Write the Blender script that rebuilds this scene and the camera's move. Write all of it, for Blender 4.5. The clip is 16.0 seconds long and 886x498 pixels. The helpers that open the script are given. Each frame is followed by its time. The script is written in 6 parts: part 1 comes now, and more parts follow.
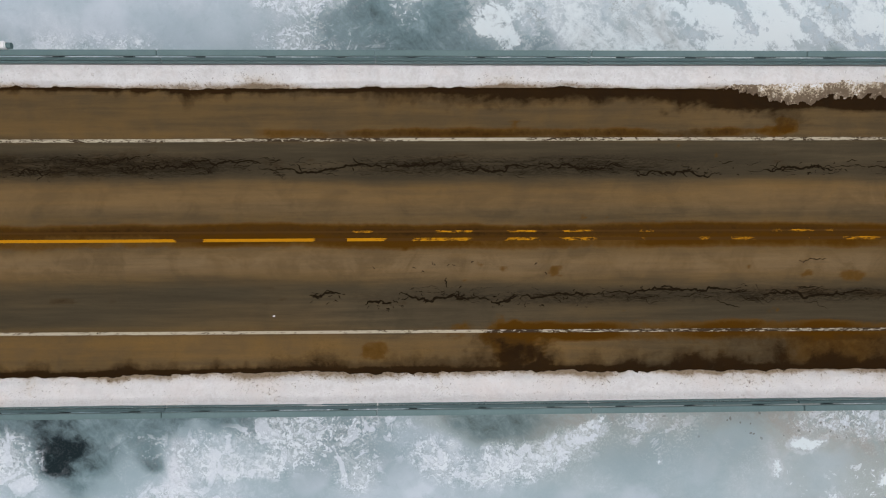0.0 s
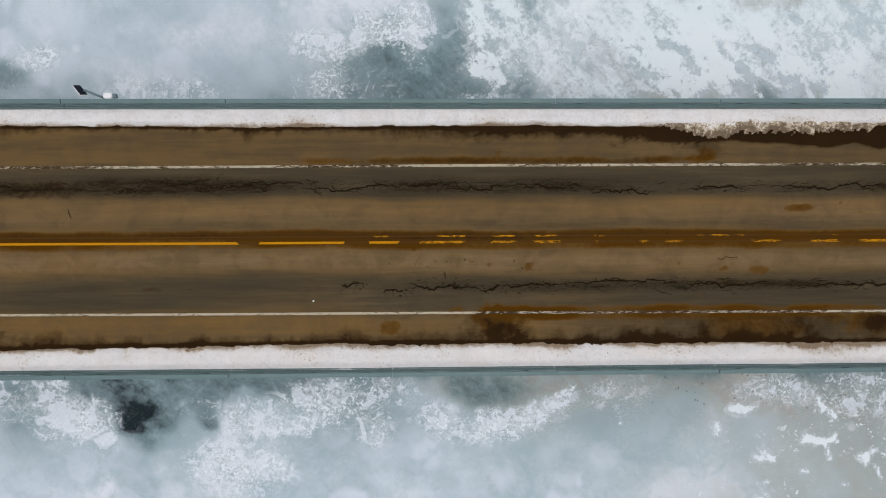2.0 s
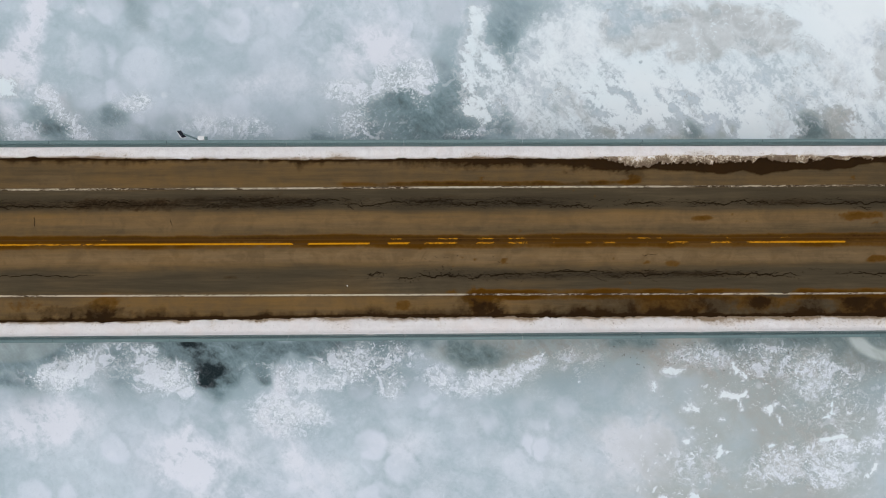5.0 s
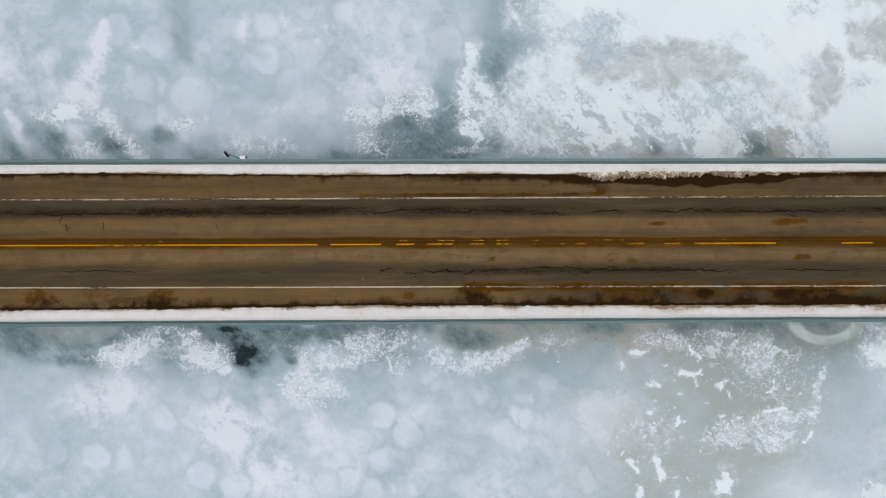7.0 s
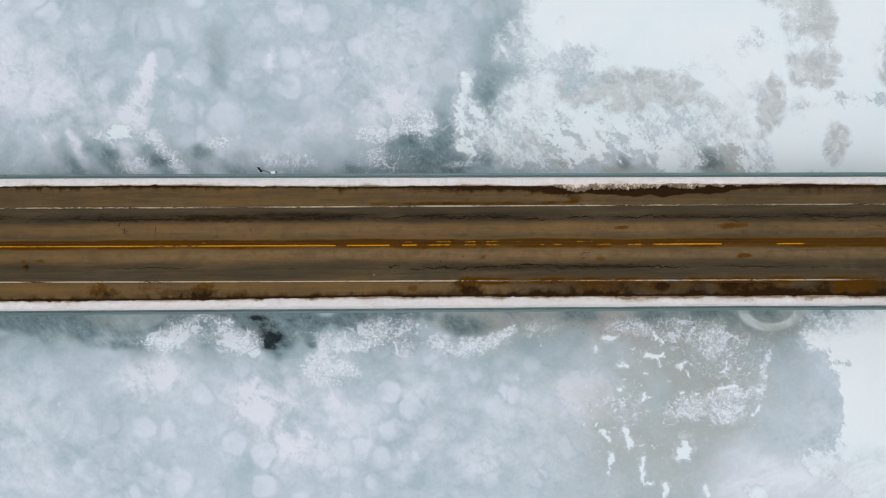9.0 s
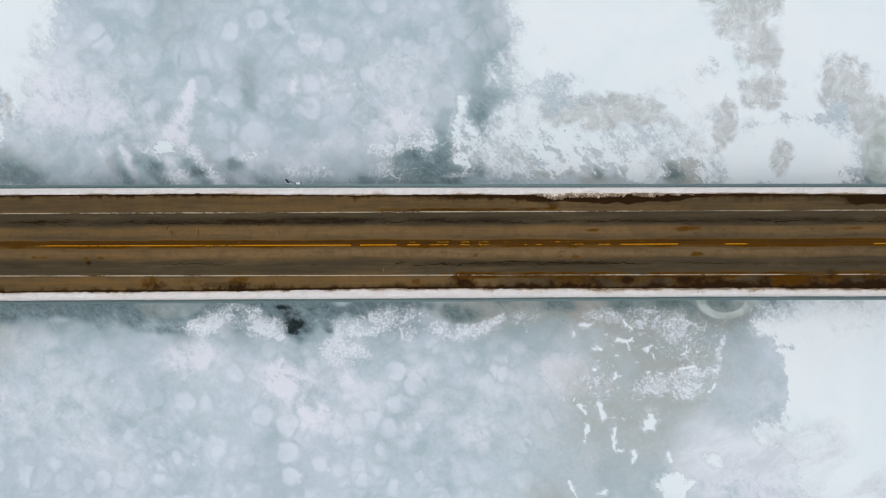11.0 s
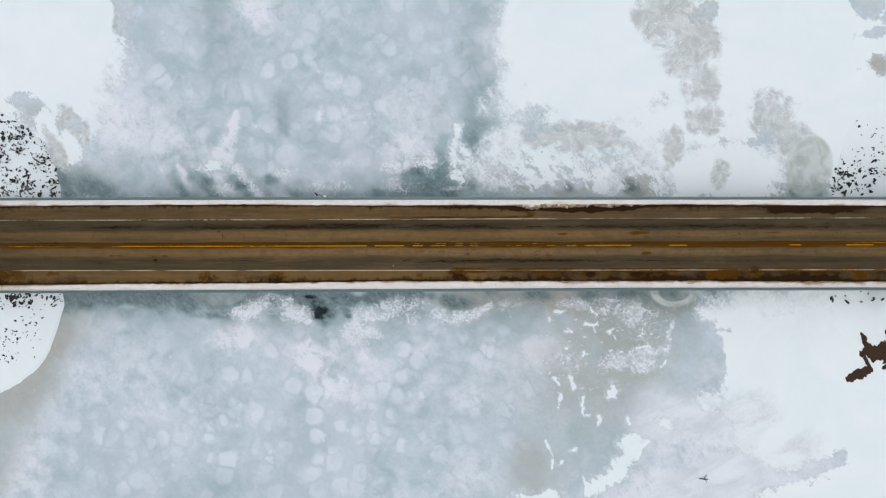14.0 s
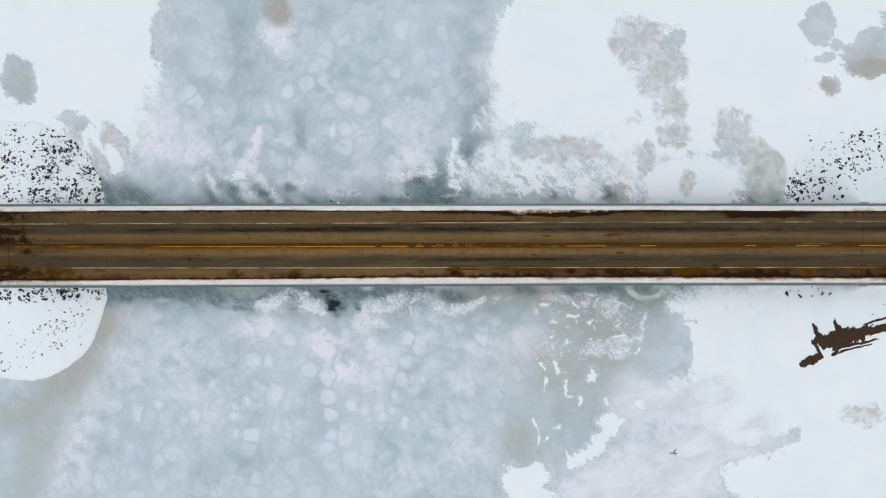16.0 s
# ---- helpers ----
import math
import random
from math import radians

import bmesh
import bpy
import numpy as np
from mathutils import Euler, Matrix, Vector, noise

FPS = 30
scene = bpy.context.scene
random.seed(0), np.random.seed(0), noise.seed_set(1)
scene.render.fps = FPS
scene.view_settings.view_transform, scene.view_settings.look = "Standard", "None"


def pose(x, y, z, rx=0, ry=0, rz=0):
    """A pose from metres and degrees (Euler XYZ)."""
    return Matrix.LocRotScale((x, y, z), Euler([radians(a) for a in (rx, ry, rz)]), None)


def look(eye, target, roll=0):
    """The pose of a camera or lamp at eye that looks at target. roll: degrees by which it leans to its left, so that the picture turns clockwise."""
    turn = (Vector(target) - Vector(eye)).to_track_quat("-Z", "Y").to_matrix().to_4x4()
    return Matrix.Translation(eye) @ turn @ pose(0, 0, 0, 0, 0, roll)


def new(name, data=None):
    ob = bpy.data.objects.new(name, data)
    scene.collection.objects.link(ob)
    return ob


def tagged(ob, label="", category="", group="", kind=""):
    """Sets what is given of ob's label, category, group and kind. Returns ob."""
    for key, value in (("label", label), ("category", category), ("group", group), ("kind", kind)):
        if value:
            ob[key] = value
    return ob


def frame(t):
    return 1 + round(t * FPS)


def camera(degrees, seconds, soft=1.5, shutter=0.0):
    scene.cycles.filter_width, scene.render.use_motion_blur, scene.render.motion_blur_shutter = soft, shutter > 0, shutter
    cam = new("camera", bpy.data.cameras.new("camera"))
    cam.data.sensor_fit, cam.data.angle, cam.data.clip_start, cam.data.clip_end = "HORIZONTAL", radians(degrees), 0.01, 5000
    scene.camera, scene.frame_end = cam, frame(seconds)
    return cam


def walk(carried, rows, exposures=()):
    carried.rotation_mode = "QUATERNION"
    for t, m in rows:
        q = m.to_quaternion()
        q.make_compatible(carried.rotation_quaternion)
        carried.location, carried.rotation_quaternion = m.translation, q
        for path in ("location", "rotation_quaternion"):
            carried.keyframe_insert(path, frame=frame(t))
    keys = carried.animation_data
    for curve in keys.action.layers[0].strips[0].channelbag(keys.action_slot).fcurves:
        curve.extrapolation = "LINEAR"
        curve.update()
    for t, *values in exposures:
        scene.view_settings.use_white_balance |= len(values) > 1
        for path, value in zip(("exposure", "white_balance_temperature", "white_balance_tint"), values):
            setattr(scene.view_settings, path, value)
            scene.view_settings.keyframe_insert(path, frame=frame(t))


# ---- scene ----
# A drone climbs straight up over a bridge that crosses a frozen bay.
cam = camera(68.0, 16.0, soft=1.1)
ROWS = [
    (0.0, -0.000, 0.057, 24.980, -1.268, -1.801, -0.241),
    (0.5, 0.003, 0.092, 26.857, -1.240, -1.696, -0.282),
    (1.0, 0.006, 0.125, 28.696, -1.215, -1.585, -0.295),
    (1.5, 0.023, 0.159, 30.618, -1.200, -1.465, -0.285),
    (2.0, 0.040, 0.216, 32.534, -1.200, -1.333, -0.261),
    (2.5, 0.085, 0.265, 34.473, -1.226, -1.202, -0.248),
    (3.0, 0.156, 0.325, 36.409, -1.268, -1.071, -0.239),
    (3.5, 0.230, 0.395, 38.409, -1.321, -0.938, -0.230),
    (4.0, 0.298, 0.491, 40.464, -1.373, -0.806, -0.224),
    (6.5, 0.580, 1.021, 51.503, -1.784, -0.440, -0.239),
    (7.0, 0.606, 1.158, 53.907, -1.794, -0.396, -0.204),
    (7.5, 0.625, 1.252, 56.333, -1.803, -0.357, -0.194),
    (8.0, 0.697, 1.354, 58.843, -1.807, -0.333, -0.202),
    (8.5, 0.750, 1.422, 61.311, -1.816, -0.309, -0.224),
    (9.0, 0.810, 1.511, 64.015, -1.822, -0.285, -0.253),
    (11.5, 1.304, 2.036, 78.408, -1.945, -0.008, -0.189),
    (12.0, 1.416, 2.167, 81.303, -1.951, 0.040, -0.179),
    (12.5, 1.497, 2.259, 84.293, -1.953, 0.090, -0.164),
    (13.0, 1.618, 2.331, 87.290, -1.953, 0.134, -0.156),
    (13.5, 1.745, 2.460, 90.392, -1.943, 0.177, -0.157),
    (14.0, 1.856, 2.542, 93.547, -1.932, 0.226, -0.165),
    (14.5, 1.996, 2.633, 96.771, -1.919, 0.277, -0.170),
    (15.0, 2.132, 2.754, 100.019, -1.906, 0.333, -0.164),
    (15.5, 2.314, 2.826, 103.415, -1.900, 0.389, -0.154),
    (16.0, 2.524, 2.921, 106.621, -1.894, 0.445, -0.146),
]
walk(cam, [(t, pose(x, y, z, rx, ry, rz)) for t, x, y, z, rx, ry, rz in ROWS])

# ---- light: an even overcast sky with a faint, wide sun ----
world = bpy.data.worlds.new("overcast_sky")
scene.world = world
world.use_nodes = True
wn, wl = world.node_tree.nodes, world.node_tree.links
sky = wn.new("ShaderNodeTexSky")
sky.sky_type = "NISHITA"
sky.sun_disc = False
sky.sun_elevation = radians(86)
sky.sun_rotation = radians(200)
sky.air_density, sky.dust_density = 1.0, 4.0
cloud = wn.new("ShaderNodeHueSaturation")
cloud.inputs["Saturation"].default_value = 0.22
wl.new(sky.outputs["Color"], cloud.inputs["Color"])
wl.new(cloud.outputs["Color"], wn["Background"].inputs["Color"])
wn["Background"].inputs["Strength"].default_value = 0.15
sun_data = bpy.data.lights.new("sun", "SUN")
sun_data.energy, sun_data.angle, sun_data.color = 0.5, radians(50), (1.0, 0.98, 0.95)
sun = new("sun", sun_data)
sun.matrix_world = look((0, 0, 300), (10, 16, 0))
scene.view_settings.exposure = -0.12

ICE_Z = -7.3
rng = np.random.default_rng(7)


def road_z(x):
    """Height of the carriageway along the bridge."""
    return 0.0216 * x - 0.0000365 * x * x


# ---- noise fields ----
def lattice(x, y, seed):
    xi, yi = np.floor(x).astype(np.int64), np.floor(y).astype(np.int64)
    fx, fy = x - xi, y - yi
    fx, fy = fx * fx * (3 - 2 * fx), fy * fy * (3 - 2 * fy)

    def h(a, b):
        n = (a * 374761393 + b * 668265263 + seed * 1442695041) & 0x7FFFFFFF
        n = ((n ^ (n >> 13)) * 1274126177) & 0x7FFFFFFF
        return ((n ^ (n >> 16)) & 0xFFFF) / 65535.0
    top = h(xi, yi + 1) * (1 - fx) + h(xi + 1, yi + 1) * fx
    low = h(xi, yi) * (1 - fx) + h(xi + 1, yi) * fx
    return low * (1 - fy) + top * fy


def fbm(x, y, size, octaves=4, seed=0, gain=0.5):
    """Fractal noise about 0, of features that size in metres."""
    total, amp, norm = 0.0, 1.0, 0.0
    for o in range(octaves):
        k = 2.0 ** o / size
        total = total + amp * (lattice(x * k + 37.7 * o, y * k - 11.3 * o, seed + o) - 0.5)
        norm += amp
        amp *= gain
    return 2 * total / norm


def step(a, b, v):
    u = np.clip((v - a) / (b - a), 0, 1)
    return u * u * (3 - 2 * u)


# ---- meshes ----
def grid_mesh(name, X, Y, Z, mat, attrs=None, smooth=True):
    n, m = X.shape
    me = bpy.data.meshes.new(name)
    idx = np.arange(n * m).reshape(n, m)
    quads = np.stack([idx[:-1, :-1], idx[1:, :-1], idx[1:, 1:], idx[:-1, 1:]], -1).reshape(-1, 4)
    me.from_pydata(np.stack([X, Y, Z], -1).reshape(-1, 3).tolist(), [], quads.tolist())
    for key, v in (attrs or {}).items():
        at = me.attributes.new(key, "FLOAT", "POINT")
        at.data.foreach_set("value", np.ascontiguousarray(np.broadcast_to(v, X.shape), dtype=np.float32).ravel())
    me.polygons.foreach_set("use_smooth", [smooth] * len(me.polygons))
    me.materials.append(mat)
    return me


def mesh_from(name, bm, mat):
    me = bpy.data.meshes.new(name)
    bm.normal_update()
    bm.to_mesh(me)
    bm.free()
    me.materials.append(mat)
    return me


def part(name, bm, mat, parent, label=""):
    ob = new(name, bm if isinstance(bm, bpy.types.Mesh) else mesh_from(name, bm, mat))
    ob.parent = parent
    return tagged(ob, label)


def box(bm, size, at=(0, 0, 0), turn=None, bevel=0.0):
    m = Matrix.Translation(at) @ (turn or Matrix()) @ Matrix.Diagonal((*size, 1))
    made = bmesh.ops.create_cube(bm, size=1, matrix=m)
    if bevel:
        edges = list({e for v in made["verts"] for e in v.link_edges})
        bmesh.ops.bevel(bm, geom=edges, offset=bevel, segments=2, affect="EDGES")
    return bm


def rod(bm, a, b, r, sides=12):
    a, b = Vector(a), Vector(b)
    turn = (b - a).to_track_quat("Z", "Y").to_matrix().to_4x4()
    bmesh.ops.create_cone(bm, cap_ends=True, segments=sides, radius1=r, radius2=r, depth=(b - a).length,
                          matrix=Matrix.Translation((a + b) / 2) @ turn)
    return bm


# ---- materials ----
class Nodes:
    def __init__(self, name, rough=0.8, spec=0.3):
        self.mat = bpy.data.materials.new(name)
        self.mat.use_nodes = True
        self.t = self.mat.node_tree
        self.out = self.t.nodes["Principled BSDF"]
        self.out.inputs["Roughness"].default_value = rough
        self.out.inputs["Specular IOR Level"].default_value = spec
        self.pos = self.t.nodes.new("ShaderNodeNewGeometry").outputs["Position"]

    def put(self, socket, v):
        if isinstance(v, bpy.types.NodeSocket):
            self.t.links.new(v, socket)
        elif isinstance(v, (tuple, list)):
            socket.default_value = (*v, 1.0) if len(v) == 3 and len(socket.default_value) == 4 else v
        else:
            socket.default_value = v

    def attr(self, key):
        n = self.t.nodes.new("ShaderNodeAttribute")
        n.attribute_name = key
        return n.outputs["Fac"]

    def math(self, op, a, b=0.0, clamp=False):
        n = self.t.nodes.new("ShaderNodeMath")
        n.operation, n.use_clamp = op, clamp
        self.put(n.inputs[0], a)
        self.put(n.inputs[1], b)
        return n.outputs[0]

    def scaled(self, s, shift=(0, 0, 0)):
        n = self.t.nodes.new("ShaderNodeMapping")
        n.inputs["Scale"].default_value, n.inputs["Location"].default_value = s, shift
        self.put(n.inputs["Vector"], self.pos)
        return n.outputs[0]

    def noise(self, scale, detail=4.0, rough=0.55, at=None, distort=0.0):
        n = self.t.nodes.new("ShaderNodeTexNoise")
        n.inputs["Scale"].default_value, n.inputs["Detail"].default_value = scale, detail
        n.inputs["Roughness"].default_value, n.inputs["Distortion"].default_value = rough, distort
        self.put(n.inputs["Vector"], at or self.pos)
        return n.outputs["Fac"]

    def cells(self, scale, at=None, feature="F1"):
        n = self.t.nodes.new("ShaderNodeTexVoronoi")
        n.feature = feature
        n.inputs["Scale"].default_value = scale
        self.put(n.inputs["Vector"], at or self.pos)
        return n

    def ramp(self, v, a, b, lo=0.0, hi=1.0):
        n = self.t.nodes.new("ShaderNodeMapRange")
        n.interpolation_type = "SMOOTHSTEP"
        for key, x in (("Value", v), ("From Min", a), ("From Max", b), ("To Min", lo), ("To Max", hi)):
            self.put(n.inputs[key], x)
        return n.outputs[0]

    def mix(self, f, a, b):
        n = self.t.nodes.new("ShaderNodeMix")
        n.data_type = "RGBA"
        self.put(n.inputs[0], f)
        self.put(n.inputs[6], a)
        self.put(n.inputs[7], b)
        return n.outputs[2]

    def bump(self, height, strength=0.4, depth=0.02):
        n = self.t.nodes.new("ShaderNodeBump")
        n.inputs["Strength"].default_value, n.inputs["Distance"].default_value = strength, depth
        self.put(n.inputs["Height"], height)
        self.put(self.out.inputs["Normal"], n.outputs[0])

    def done(self, colour, rough=None, metal=None):
        self.put(self.out.inputs["Base Color"], colour)
        if rough is not None:
            self.put(self.out.inputs["Roughness"], rough)
        if metal is not None:
            self.put(self.out.inputs["Metallic"], metal)
        return self.mat


def ice_material():
    n = Nodes("ice_and_snow", 0.6, 0.02)
    along_wind = n.t.nodes.new("ShaderNodeMapping")
    along_wind.inputs["Rotation"].default_value = (0, 0, radians(48))
    n.put(along_wind.inputs["Vector"], n.pos)
    lean = n.t.nodes.new("ShaderNodeMapping")
    lean.inputs["Scale"].default_value = (0.55, 1.2, 1)
    n.put(lean.inputs["Vector"], along_wind.outputs[0])
    big, mid = n.noise(0.10, 5, 0.55, distort=0.8), n.noise(0.36, 5, 0.52, distort=0.8)
    wisp = n.noise(0.9, 9, 0.66, lean.outputs[0], 0.7)
    fine, grit = n.noise(2.4, 7, 0.66, distort=0.7), n.noise(10.0, 5, 0.65)
    blob, bead = n.noise(2.2, 5, 0.58, distort=1.3), n.noise(6.0, 3, 0.5, distort=0.8)

    def blend_of(*pairs):
        total = None
        for v, k in pairs:
            term = n.math("MULTIPLY", v, k)
            total = term if total is None else n.math("ADD", total, term)
        return total

    tone = blend_of((big, 0.50), (mid, 0.33), (fine, 0.17))
    col = n.mix(n.ramp(tone, 0.36, 0.64), (0.36, 0.457, 0.508), (0.525, 0.612, 0.675))
    col = n.mix(n.ramp(n.noise(0.055, 3, 0.5), 0.42, 0.62, 0, 0.30), col, (0.555, 0.60, 0.70))
    # rounded floes frozen into the sheet, packed side by side
    warp = n.t.nodes.new("ShaderNodeVectorMath")
    warp.operation = "MULTIPLY_ADD"
    swirl = n.t.nodes.new("ShaderNodeTexNoise")
    swirl.inputs["Scale"].default_value, swirl.inputs["Detail"].default_value = 0.55, 2
    n.put(swirl.inputs["Vector"], n.pos)
    n.put(warp.inputs[0], swirl.outputs["Color"])
    warp.inputs[1].default_value = (1.3, 1.3, 0)
    n.put(warp.inputs[2], n.scaled((1, 1, 0)))

    def floes(scale, shift):
        at = n.t.nodes.new("ShaderNodeVectorMath")
        at.operation = "ADD"
        n.put(at.inputs[0], warp.outputs[0])
        at.inputs[1].default_value = (shift, shift * 0.7, 0)
        cell, seam = n.cells(scale, at.outputs[0]), n.cells(scale, at.outputs[0], "DISTANCE_TO_EDGE")
        cell.inputs["Randomness"].default_value = seam.inputs["Randomness"].default_value = 0.85
        ragged = n.math("MULTIPLY", n.math("SUBTRACT", fine, 0.5), 0.08)
        inside = n.math("MULTIPLY", n.ramp(n.math("ADD", seam.outputs["Distance"], ragged), 0.01, 0.085),
                        n.ramp(n.math("ADD", cell.outputs["Distance"], ragged), 0.37, 0.52, 1, 0))
        hue = n.t.nodes.new("ShaderNodeSeparateColor")
        n.put(hue.inputs[0], cell.outputs["Color"])
        return n.math("MULTIPLY", inside, n.ramp(hue.outputs[0], 0.1, 0.9, 0.3, 1.0)), seam

    large, seam = floes(0.30, 0.0)
    little, _ = floes(0.43, 31.0)
    pick = n.ramp(n.noise(0.13, 2), 0.44, 0.58)
    disc = n.math("ADD", n.math("MULTIPLY", large, n.math("SUBTRACT", 1.0, n.math("MULTIPLY", pick, 0.65))), n.math("MULTIPLY", little, n.math("MULTIPLY", pick, 0.75)), True)
    packed = n.math("MULTIPLY", n.attr("pancake"), n.ramp(big, 0.34, 0.60, 0.65, 1.0), True)
    col = n.mix(n.math("MULTIPLY", packed, n.math("MULTIPLY", disc, 0.85)), col, (0.64, 0.69, 0.775))
    gap = n.math("MULTIPLY", n.ramp(seam.outputs["Distance"], 0.0, 0.16, 1, 0), n.math("MULTIPLY", packed, n.ramp(mid, 0.36, 0.6)))
    col = n.mix(n.math("MULTIPLY", gap, 0.38), col, (0.37, 0.455, 0.51))
    pale = n.math("MULTIPLY", n.attr("pale"), n.ramp(blend_of((mid, 0.55), (wisp, 0.35), (fine, 0.30)), 0.42, 0.78, 0.05, 1.0), True)
    col = n.mix(n.math("MULTIPLY", pale, 0.92), col, (0.70, 0.73, 0.80))
    silt = n.math("MULTIPLY", n.attr("brown"), n.ramp(mid, 0.25, 0.7, 0.5, 1.0), True)
    col = n.mix(n.math("MULTIPLY", silt, 0.8), col, (0.36, 0.395, 0.38))
    rusty = n.math("MULTIPLY", n.ramp(n.attr("brown"), 1.0, 1.9), n.ramp(blend_of((fine, 0.5), (wisp, 0.5)), 0.36, 0.60), True)
    col = n.mix(n.math("MULTIPLY", rusty, 0.50), col, (0.345, 0.265, 0.20))
    blend = blend_of((fine, 0.55), (wisp, 0.45))
    # dark ice, together with the bridge's shade painted in along the railings
    deep_and_shade = n.math("ADD", n.attr("dark"), n.math("MULTIPLY", n.math("SUBTRACT", blend_of((fine, 0.35), (wisp, 0.45), (mid, 0.2)), 0.5), n.ramp(n.attr("dark"), 0.2, 1.5, 0, 5.4)))
    col = n.mix(n.ramp(deep_and_shade, 0.0, 1.25, 0, 0.82), col, (0.13, 0.20, 0.215))
    col = n.mix(n.ramp(deep_and_shade, 0.95, 2.7, 0, 0.97), col, (0.008, 0.015, 0.018))
    # frozen spray: milky film, torn white lace and beads of frost
    here = n.ramp(n.attr("crust"), 0.05, 0.85)
    film = n.math("ADD", n.math("MULTIPLY", n.attr("crust"), 0.12), blend_of((mid, 0.40), (wisp, 0.30), (fine, 0.40)))
    col = n.mix(n.math("MULTIPLY", n.math("MULTIPLY", n.ramp(film, 0.56, 0.78), here), n.ramp(bead, 0.36, 0.52, 0.30, 0.72)), col, (0.70, 0.745, 0.80))
    flow = n.math("ADD", blend_of((n.noise(0.8, 7, 0.60, distort=1.3), 0.85), (fine, 0.15)), n.math("MULTIPLY", n.math("SUBTRACT", n.attr("crust"), 0.7), 0.045))
    # a dark outline beside the white flow, painted as its shadow
    under = n.math("MULTIPLY", n.math("MULTIPLY", n.ramp(flow, 0.50, 0.525), n.ramp(flow, 0.53, 0.545, 1, 0)), here)
    col = n.mix(n.math("MULTIPLY", under, 0.30), col, (0.24, 0.315, 0.345))
    col = n.mix(n.math("MULTIPLY", n.math("MULTIPLY", n.ramp(flow, 0.535, 0.575), here), 0.72), col, (0.71, 0.755, 0.825))
    lace = n.math("ADD", blend_of((blob, 0.50), (bead, 0.28), (grit, 0.12), (mid, 0.10)), n.math("MULTIPLY", n.attr("crust"), 0.022))
    here = n.math("MULTIPLY", here, n.ramp(n.noise(0.45, 3), 0.40, 0.56, 0.15, 1.0))
    # a painted shadow line around the lace
    rim = n.math("MULTIPLY", n.math("MULTIPLY", n.ramp(lace, 0.49, 0.53), n.ramp(lace, 0.54, 0.555, 1, 0)), here)
    col = n.mix(n.math("MULTIPLY", rim, 0.38), col, (0.24, 0.315, 0.345))
    col = n.mix(n.math("MULTIPLY", n.math("MULTIPLY", n.ramp(lace, 0.545, 0.585), here), 0.85), col, (0.74, 0.79, 0.84))

    def grains(scale, low, high, share):
        cell = n.cells(scale, warp.outputs[0])
        hue = n.t.nodes.new("ShaderNodeSeparateColor")
        n.put(hue.inputs[0], cell.outputs["Color"])
        size = n.ramp(hue.outputs[1], 0.0, 1.0, low, high)
        return n.math("MULTIPLY", n.ramp(n.math("SUBTRACT", cell.outputs["Distance"], size), -0.05, 0.05, 1, 0), n.ramp(hue.outputs[0], 1 - share, 1.05 - share))

    beads = n.math("MULTIPLY", grains(2.4, 0.05, 0.26, 0.32), n.ramp(n.math("ADD", n.attr("crust"), n.math("MULTIPLY", n.math("SUBTRACT", mid, 0.5), 1.6)), 0.25, 0.8))
    col = n.mix(n.math("MULTIPLY", beads, 0.65), col, (0.75, 0.80, 0.85))
    # chips of ice lying on clear ice
    patch = n.ramp(n.noise(0.30, 3), 0.47, 0.58)
    flake = n.ramp(blend_of((blob, 0.7), (fine, 0.3)), 0.585, 0.61)
    chip = n.math("MAXIMUM", n.math("MULTIPLY", flake, patch), n.math("MULTIPLY", grains(1.5, 0.04, 0.22, 0.22), n.ramp(mid, 0.44, 0.56)))
    col = n.mix(n.math("MULTIPLY", n.math("MULTIPLY", chip, n.attr("web"), True), 0.85), col, (0.72, 0.77, 0.805))
    frost = n.math("MULTIPLY", n.ramp(blend_of((grit, 0.6), (fine, 0.4)), 0.50, 0.60), n.math("ADD", n.ramp(n.attr("crust"), 0.1, 0.8, 0, 0.40), n.ramp(mid, 0.45, 0.66, 0.02, 0.16)))
    frost = n.math("MULTIPLY", frost, n.ramp(n.attr("dark"), 0.3, 1.1, 1, 0.2))
    col = n.mix(frost, col, (0.74, 0.79, 0.835))
    sunk = n.math("MULTIPLY", n.ramp(blend_of((grit, 0.4), (fine, 0.6)), 0.36, 0.46, 1, 0), n.ramp(big, 0.4, 0.62, 0.05, 0.16))
    col = n.mix(sunk, col, (0.27, 0.35, 0.385))
    bubbles = n.cells(0.5)
    spot = n.math("MULTIPLY", n.ramp(n.math("ADD", bubbles.outputs["Distance"], n.math("MULTIPLY", n.math("SUBTRACT", fine, 0.5), 0.3)), 0.06, 0.20, 1, 0), n.math("MULTIPLY", n.ramp(n.noise(0.22, 2), 0.56, 0.66), n.ramp(n.attr("dark"), 0.2, 0.6, 1, 0)))
    col = n.mix(n.math("MULTIPLY", spot, 0.5), col, (0.72, 0.765, 0.81))
    # meltwater pin-holes in dirty ice
    pins = n.math("MULTIPLY", grains(3.4, 0.02, 0.24, 0.65), n.ramp(n.math("ADD", n.attr("pit"), n.math("MULTIPLY", n.math("SUBTRACT", mid, 0.5), 1.4)), 0.2, 0.7))
    col = n.mix(n.math("MULTIPLY", pins, 0.75), col, (0.15, 0.15, 0.14))
    # a thin, drawn-out veil of slush over grey ice
    drawn = n.t.nodes.new("ShaderNodeMapping")
    drawn.inputs["Scale"].default_value = (0.45, 1.0, 1)
    tilt = n.t.nodes.new("ShaderNodeMapping")
    tilt.inputs["Rotation"].default_value = (0, 0, radians(-24))
    n.put(tilt.inputs["Vector"], n.pos)
    n.put(drawn.inputs["Vector"], tilt.outputs[0])
    sweep = n.noise(0.34, 6, 0.56, drawn.outputs[0], 0.7)
